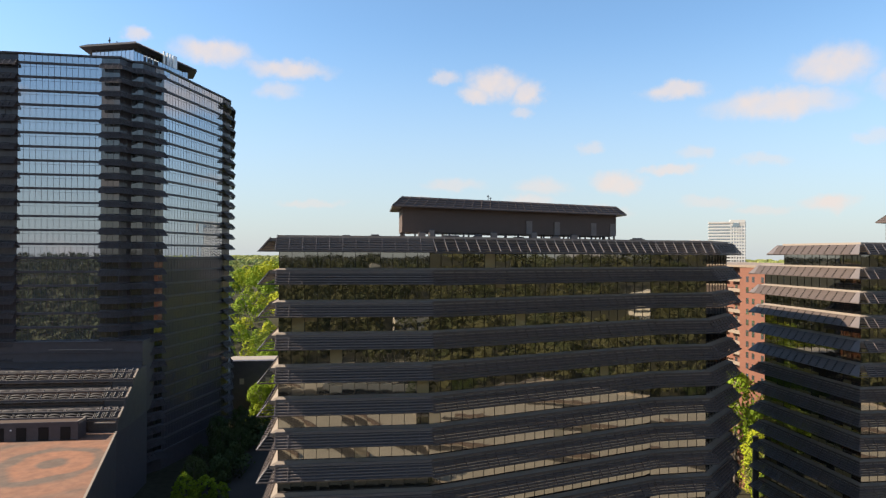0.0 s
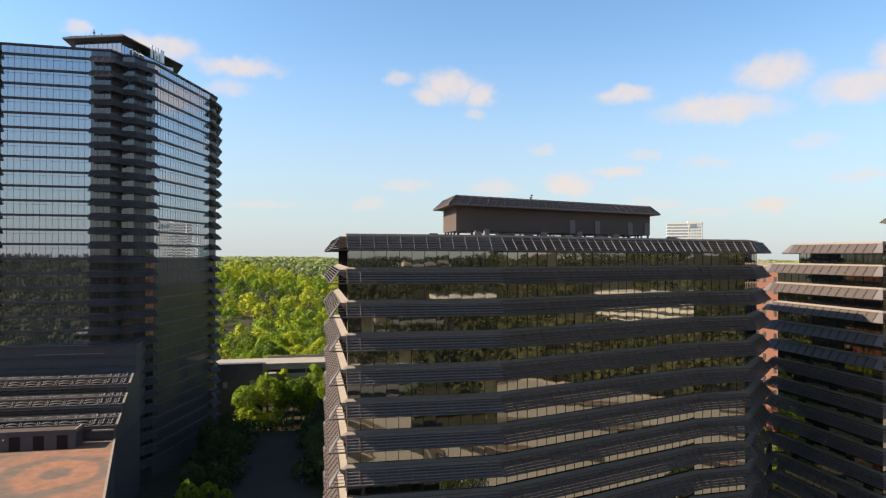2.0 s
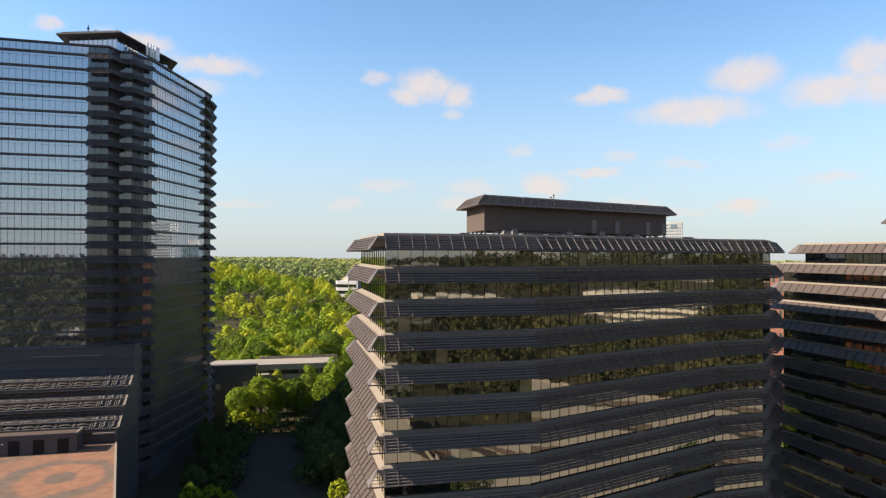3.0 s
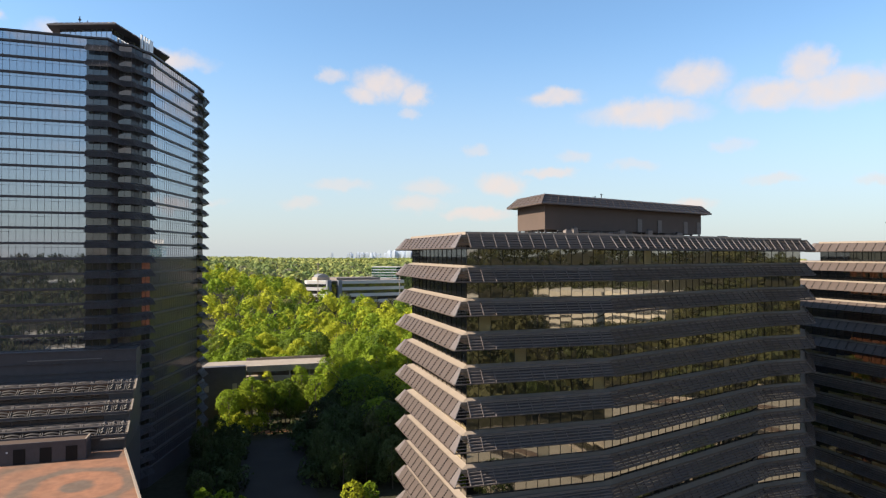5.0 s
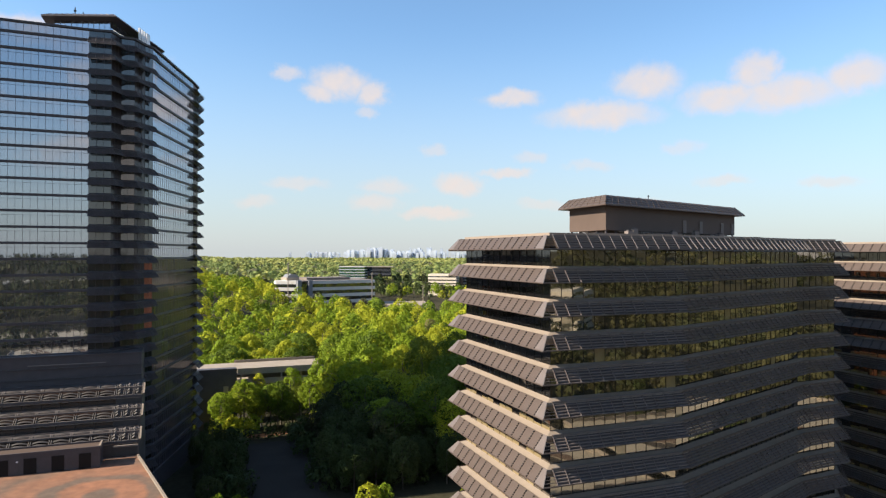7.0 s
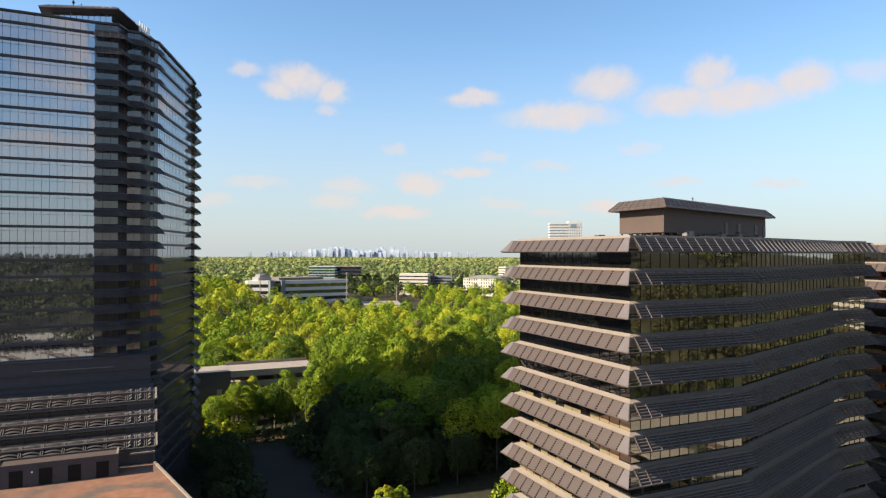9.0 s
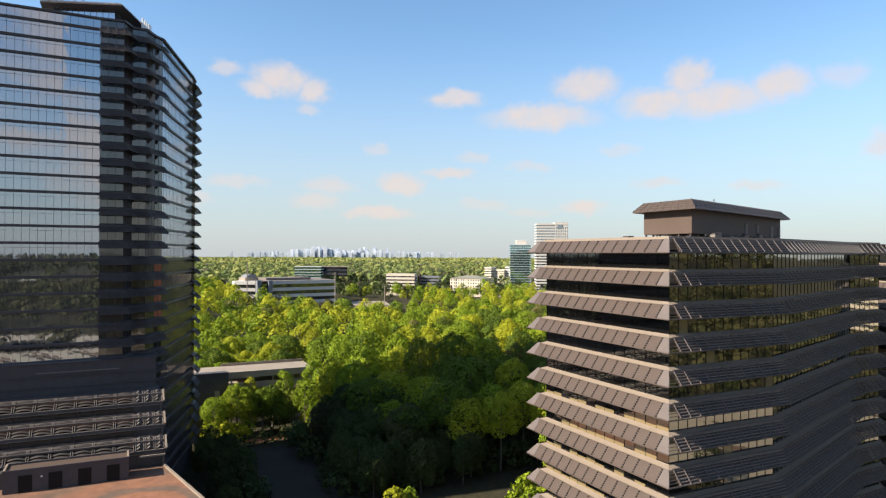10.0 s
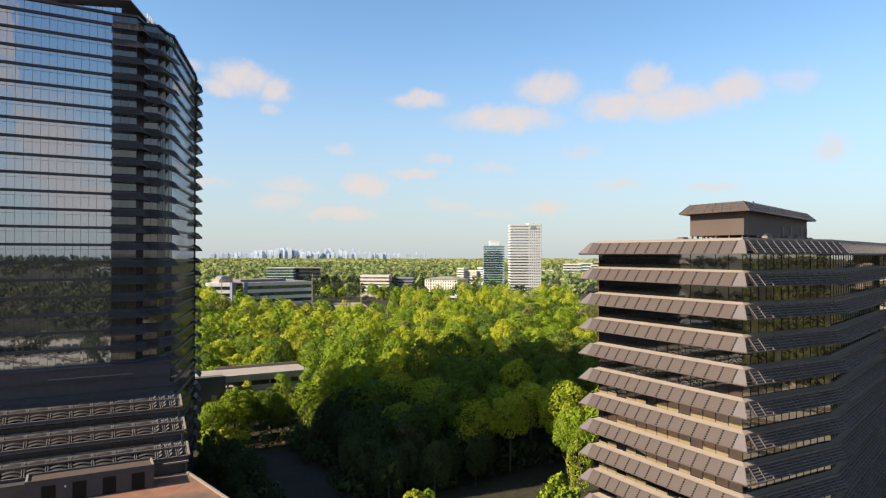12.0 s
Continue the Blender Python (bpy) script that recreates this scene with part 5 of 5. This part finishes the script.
def hip_roof(root, w, d, z, rise, mat):
    b = Build()
    e = [(-w / 2 - 1, -d / 2 - 1, z), (w / 2 + 1, -d / 2 - 1, z), (w / 2 + 1, d / 2 + 1, z), (-w / 2 - 1, d / 2 + 1, z)]
    r0, r1 = (-w / 2 + d / 2, 0, z + rise), (w / 2 - d / 2, 0, z + rise)
    b.face(e[0], e[1], r1, r0)
    b.face(e[1], e[2], r1)
    b.face(e[2], e[3], r0, r1)
    b.face(e[3], e[0], r0)
    b.face(*reversed(e))
    part("roof", b, mat, root, "low hipped roof")


def cream_hotel():
    """A cream block with a row of tall window strips on each side."""
    w, d, h = 48.0, 34.5, 20.0
    root = thing("hotel", (354, 801, 13), "cream hotel with window strips and hipped grey-green roof", "hotel")
    root.matrix_world = pose(354, 801, 13, 0, 0, -54.9)
    b = Build()
    b.box(-w / 2, -d / 2, -6, w / 2, d / 2, h)
    part("wall", b, M_CREAM, root)
    strip = Build()
    strip.box(-0.7, -0.15, 0, 0.7, 0.15, 2.2)
    mesh = strip.mesh("window", [M_FARGLASS])
    for k in range(5):
        for n in range(13):
            part("window", mesh, None, root, at=pose(-w / 2 + 2.4 + 3.6 * n, -d / 2, 1.0 + 3.9 * k))
        for n in range(9):
            part("window", mesh, None, root, at=pose(w / 2, -d / 2 + 2.6 + 3.6 * n, 1.0 + 3.9 * k, 0, 0, 90))
    for x in (-w / 2 + 7.8, 0.6, w / 2 - 4.2):
        p = Build()
        p.box(x - 0.5, -d / 2 - 0.6, -6, x + 0.5, -d / 2, h)
        part("pier", p, M_CREAM, root)
    hip_roof(root, w, d, h, 4.0, M_TIN)


cream_hotel()
banded("office_building", 272, 850, 39, 20, 14, 37, -34, 5, M_CREAM, M_FARGLASS, "cream low office wing among dark pines", "office building", band=0.62)
banded("office_building", 310, 842, 29, 20, 14, 34, -36, 5, M_PIER, M_FARGLASS, "grey banded office wing among dark pines", "office building", band=0.5)
link = Build()
link.box(0, 0, 0, 3.0, 6, 26)
solo("stair_tower", link, M_PENT, "brown stair tower between two office wings", "stair tower", loc=(291, 834, 12))
banded("glass_building", 167, 938, 37, 20, 24, 47, -26, 6, M_WHITE, M_TEAL, "low teal glass building in distant woods", "building", band=0.22)
canopy_roof = Build()
canopy_roof.box(-30, -12, 0, 30, 12, 0.9)
canopy_roof.box(-27, -9, -14, 27, 9, 0, 1)
solo("low_building", canopy_roof, [M_CONC, M_OFFGLASS], "long low building under a thin flat roof", "building").matrix_world = pose(203, 962, 46, 0, 0, -23)
for bx, by, bw, bh, bm in ((492, 990, 13, 42, M_CREAM), (507, 984, 26, 38, M_CREAM), (523, 972, 15, 43, M_WHITE)):
    banded("cream_building", bx, by, bw, 20, 22, bh, -56, 5, bm, M_FARGLASS, "cream stepped building beyond the woods", "building", band=0.62)
for px, py, ph in ((118, 647, 42), (44, 706, 44), (190, 700, 26)):
    pole = Build()
    pole.prism([(0.45 * math.cos(a * math.pi / 4), 0.45 * math.sin(a * math.pi / 4)) for a in range(8)], 0, ph)
    pole.box(-2.2, -0.2, ph - 2.2, 2.2, 0.2, ph - 1.6)
    solo("utility_pole", pole, M_CONC, "tall pale utility pole rising above trees", "utility pole", "utility poles", loc=(px, py, height(px, py) - 1))
for bx, by, bw, bh, bm in ((843, 1211, 34, 30, M_WHITE), (888, 1175, 40, 44, M_WHITE), (912, 1158, 30, 46, M_TEAL), (930, 1140, 28, 42, M_WHITE)):
    banded("white_building", bx, by, bw, 20, 8, bh, -38, 6, M_WHITE, M_FARGLASS if bm is M_WHITE else bm, "pale mid-rise building beyond distant woods", "building")
banded("cream_building", 215, -300, 48, 40, 0, 37, 45, 7, M_CREAM, M_FARGLASS, "cream mid-rise building mirrored in office glass", "building", band=0.6)
for bx, by, bw, bd, bz, bf in ((150, -470, 90, 40, 24, 5), (-235, -730, 70, 26, 23, 3), (-130, -735, 40, 26, 25, 3), (-30, -720, 50, 26, 27, 4), (170, -880, 90, 30, 50, 8), (40, -860, 40, 30, 44, 7), (530, -112, 60, 110, 30, 5), (900, -270, 80, 220, 36, 5), (52, -300, 46, 24, 26, 4), (8, -122, 46, 20, 16, 3)):
    banded("cream_building", bx, by, bw, bd, 0, bz, 0, bf, M_CREAM, M_FARGLASS, "cream low-rise building mirrored in office glass", "building")


def brick_apartments():
    root = thing("apartment_building", (112, 160, -3), "red brick apartment building with pale balcony fronts", "apartment building")
    b = Build()
    b.box(0, -8, -3, 40, 80, 66.3)
    b.box(-2.5, -8, -3, 0, 16.5, 66.3)
    part("wall", b, M_BRICK, root)
    cap = Build()
    cap.box(-2.7, -8.2, 66.3, 40, 80, 66.9)
    part("roof", cap, M_TAN, root)
    win, bal = Build(), Build()
    win.box(-0.4, -0.6, 0, 0.02, 0.6, 1.6)
    bal.box(-1.6, -3.0, -0.15, 0, 3.0, 0.1)
    bal.box(-1.6, -3.0, 0.1, -1.5, 3.0, 0.9)
    bal.box(-1.45, -3.0, 0.1, 0, -2.85, 1.1)
    bal.box(-1.45, 2.85, 0.1, 0, 3.0, 1.1)
    wm, bm = win.mesh("window", [M_FARGLASS]), bal.mesh("balcony", [M_TAN])
    for k in range(20):
        z = 4.2 + 3.05 * k
        for y in (-4, -1.2, 3.0, 5.8, 10.0, 12.8):
            part("window", wm, None, root, at=pose(-2.15, y, z))
        for y in (21, 29, 37):
            part("balcony", bm, None, root, at=pose(0, y, z))
            part("window", wm, None, root, at=pose(0.35, y - 1.2, z + 0.2))
            part("window", wm, None, root, at=pose(0.35, y + 1.2, z + 0.2))


brick_apartments()


def garage():
    root = thing("parking_garage", (-50, 290, -5), "dark parking garage beside trees with small lit openings", "parking garage")
    b = Build()
    b.box(-22, -9, 0, 17.6, -8.4, 26.6)
    b.box(-22, -8.4, 0, 17.6, -4, 25.9)
    part("wall", b, M_DARK, root)
    cap = Build()
    cap.box(-22, -8.2, 26.0, 17.4, -4, 26.35)
    part("roof", cap, M_DARK, root, "dark flat roof")
    # pale slabs on the wall: the brightness of lit openings put into colour
    o = Build()
    o.box(-0.9, -0.1, 0, 0.9, 0.1, 2.4)
    om = o.mesh("opening", [M_CONC])
    for x, z in ((13.5, 17.5), (3.0, 17.0), (9.0, 12.5), (-6.0, 12.8)):
        part("opening", om, None, root, "pale slab standing in for a lit opening", at=pose(x, -9.05, z))
    deck = thing("parking_deck", (-15, 294, 0), "pale sunlit concrete parking deck among trees", "parking deck")
    d = Build()
    d.box(-17, -9, 18.7, 17, 12, 19.8)
    d.box(-17, -9, 14.6, 17, 12, 15.6)
    d.box(-56, 0.5, 18.7, -17, 12, 19.8)
    part("deck", d, M_CONC, deck)
    for y0, y1, z0, z1 in ((-9.3, -9.0, 18.4, 20.8), (-9.3, -9.0, 14.4, 16.6), (11.8, 12.1, 19.8, 20.9)):
        w = Build()
        w.box(-17, y0, z0, 17, y1, z1)
        part("guard_wall", w, M_CONC, deck)
    c = Build()
    c.box(0, -8.8, -6, 0.6, -8.2, 18.7)
    column_mesh = c.mesh("column", [M_CONC])
    for i in range(5):
        part("column", column_mesh, None, deck, at=pose(-16 + i * 7.9, 0, 0))


garage()


def service_road():
    """Dark asphalt yard between the towers and the wood."""
    b = Build()
    xs, ys = [-42 + 4.0 * i for i in range(8)], [176 + 8 * i for i in range(11)]
    for x0, x1 in zip(xs, xs[1:]):
        for y0, y1 in zip(ys, ys[1:]):
            b.face(*[(x, y, height(x, y) + 0.25) for x, y in ((x0, y0), (x1, y0), (x1, y1), (x0, y1))])
    solo("road", b, M_ASPHALT, "dark asphalt yard in deep shade", "road", kind="structure")


service_road()


def parking_lots():
    for cx, cy, w, d, yaw, what in ((168, 716, 60, 60, -15, "pale sunlit parking lot between woods"), (165, 622, 60, 12, -20, "pale road at the edge of the woods"), (420, 735, 120, 14, -29, "pale road in front of far towers")):
        b = Build()
        z = max(height(cx + u * w / 2, cy + v * d / 2) for u in (-1, 0, 1) for v in (-1, 0, 1)) + 0.5
        b.box(-w / 2, -d / 2, z - 3, w / 2, d / 2, z)
        ob = solo("parking_lot", b, M_CONC, what, "parking lot", kind="structure")
        ob.matrix_world = pose(cx, cy, 0, 0, 0, yaw)


parking_lots()


def skyline():
    rng = random.Random(77)
    a, b = Vector((891, 4752)), Vector((1793, 4251))
    for i in range(105):
        s = rng.gauss(0.42, 0.3) if i % 3 else rng.uniform(0.0, 1.3)
        cluster = math.exp(-((s - 0.3) / 0.13) ** 2) * 0.7 + math.exp(-((s - 0.68) / 0.09) ** 2) * 0.85
        p = a.lerp(b, s) + Vector((rng.uniform(-60, 60), rng.uniform(-60, 60)))
        h = 12 + 68 * cluster * rng.uniform(0.35, 1.0) + rng.uniform(0, 14)
        w = rng.uniform(13, 30)
        t = Build()
        t.box(-w / 2, -w / 2, 0, w / 2, w / 2, 40 + h)
        t.box(-w / 4, -w / 4, 40 + h, w / 4, w / 4, 43 + h)
        solo("skyscraper", t, M_SKYLINE, "distant city skyscraper, blue-grey haze in its colour", "skyscraper", "city skyline").matrix_world = pose(p.x, p.y, 8, 0, 0, rng.uniform(-45, -25))


skyline()


def parking_deck():
    for cx, cy, w, d, z in ((-15, -52, 70, 96, 9.0), (135, 8, 130, 106, 8.0), (44, -20, 40, 60, 7.0), (-93, -84, 82, 52, 3.0), (-127, -190, 94, 45, 3.0), (-38, -164, 78, 40, 3.0)):
        root = thing("parking_deck", (cx, cy, 0), "pale concrete parking deck mirrored in the office glass", "parking deck", "mirrored decks")
        b = Build()
        b.box(-w / 2, -d / 2, z - 1, w / 2, d / 2, z)
        part("deck", b, M_DECK, root)
        for sx in (-1, 1):
            g, h = Build(), Build()
            g.box(sx * w / 2 - 0.2, -d / 2, z, sx * w / 2 + 0.2, d / 2, z + 1.1)
            h.box(-w / 2, sx * d / 2 - 0.2, z, w / 2, sx * d / 2 + 0.2, z + 1.1)
            part("guard_wall", g, M_CONC, root)
            part("guard_wall", h, M_CONC, root)
        # dark strips and low walls stand in for diagonal shadows across mirrored decks
        strip_count = 3 if min(w, d) > 50 else 1
        for i in range(strip_count):
            dark_strip = Build()
            dark_strip.box(-d * 0.36, -2.2, 0, d * 0.36, 2.2, 0.06)
            part("shadow_strip", dark_strip, M_ASPHALT, root, "dark strip for a diagonal shadow on the deck", at=pose((i - (strip_count - 1) / 2) * w / 3.4, 0, z + 0.02, 0, 0, 62))
            wall = Build()
            wall.box(-d * 0.33, -0.25, 0, d * 0.33, 0.25, 1.3)
            part("shadow_wall", wall, M_PENT, root, "low dark wall for a diagonal shadow", at=pose((i - (strip_count - 1) / 2) * w / 3.4 + 4, 0, z, 0, 0, 62))
        c = Build()
        c.box(-0.4, -0.4, -1, 0.4, 0.4, z - 1)
        column_mesh = c.mesh("column", [M_CONC])
        for i in range(int(w // 9)):
            for sy in (-1, 1):
                part("column", column_mesh, None, root, at=pose(-w / 2 + 4 + 9 * i, sy * (d / 2 - 0.6), 0))


parking_deck()
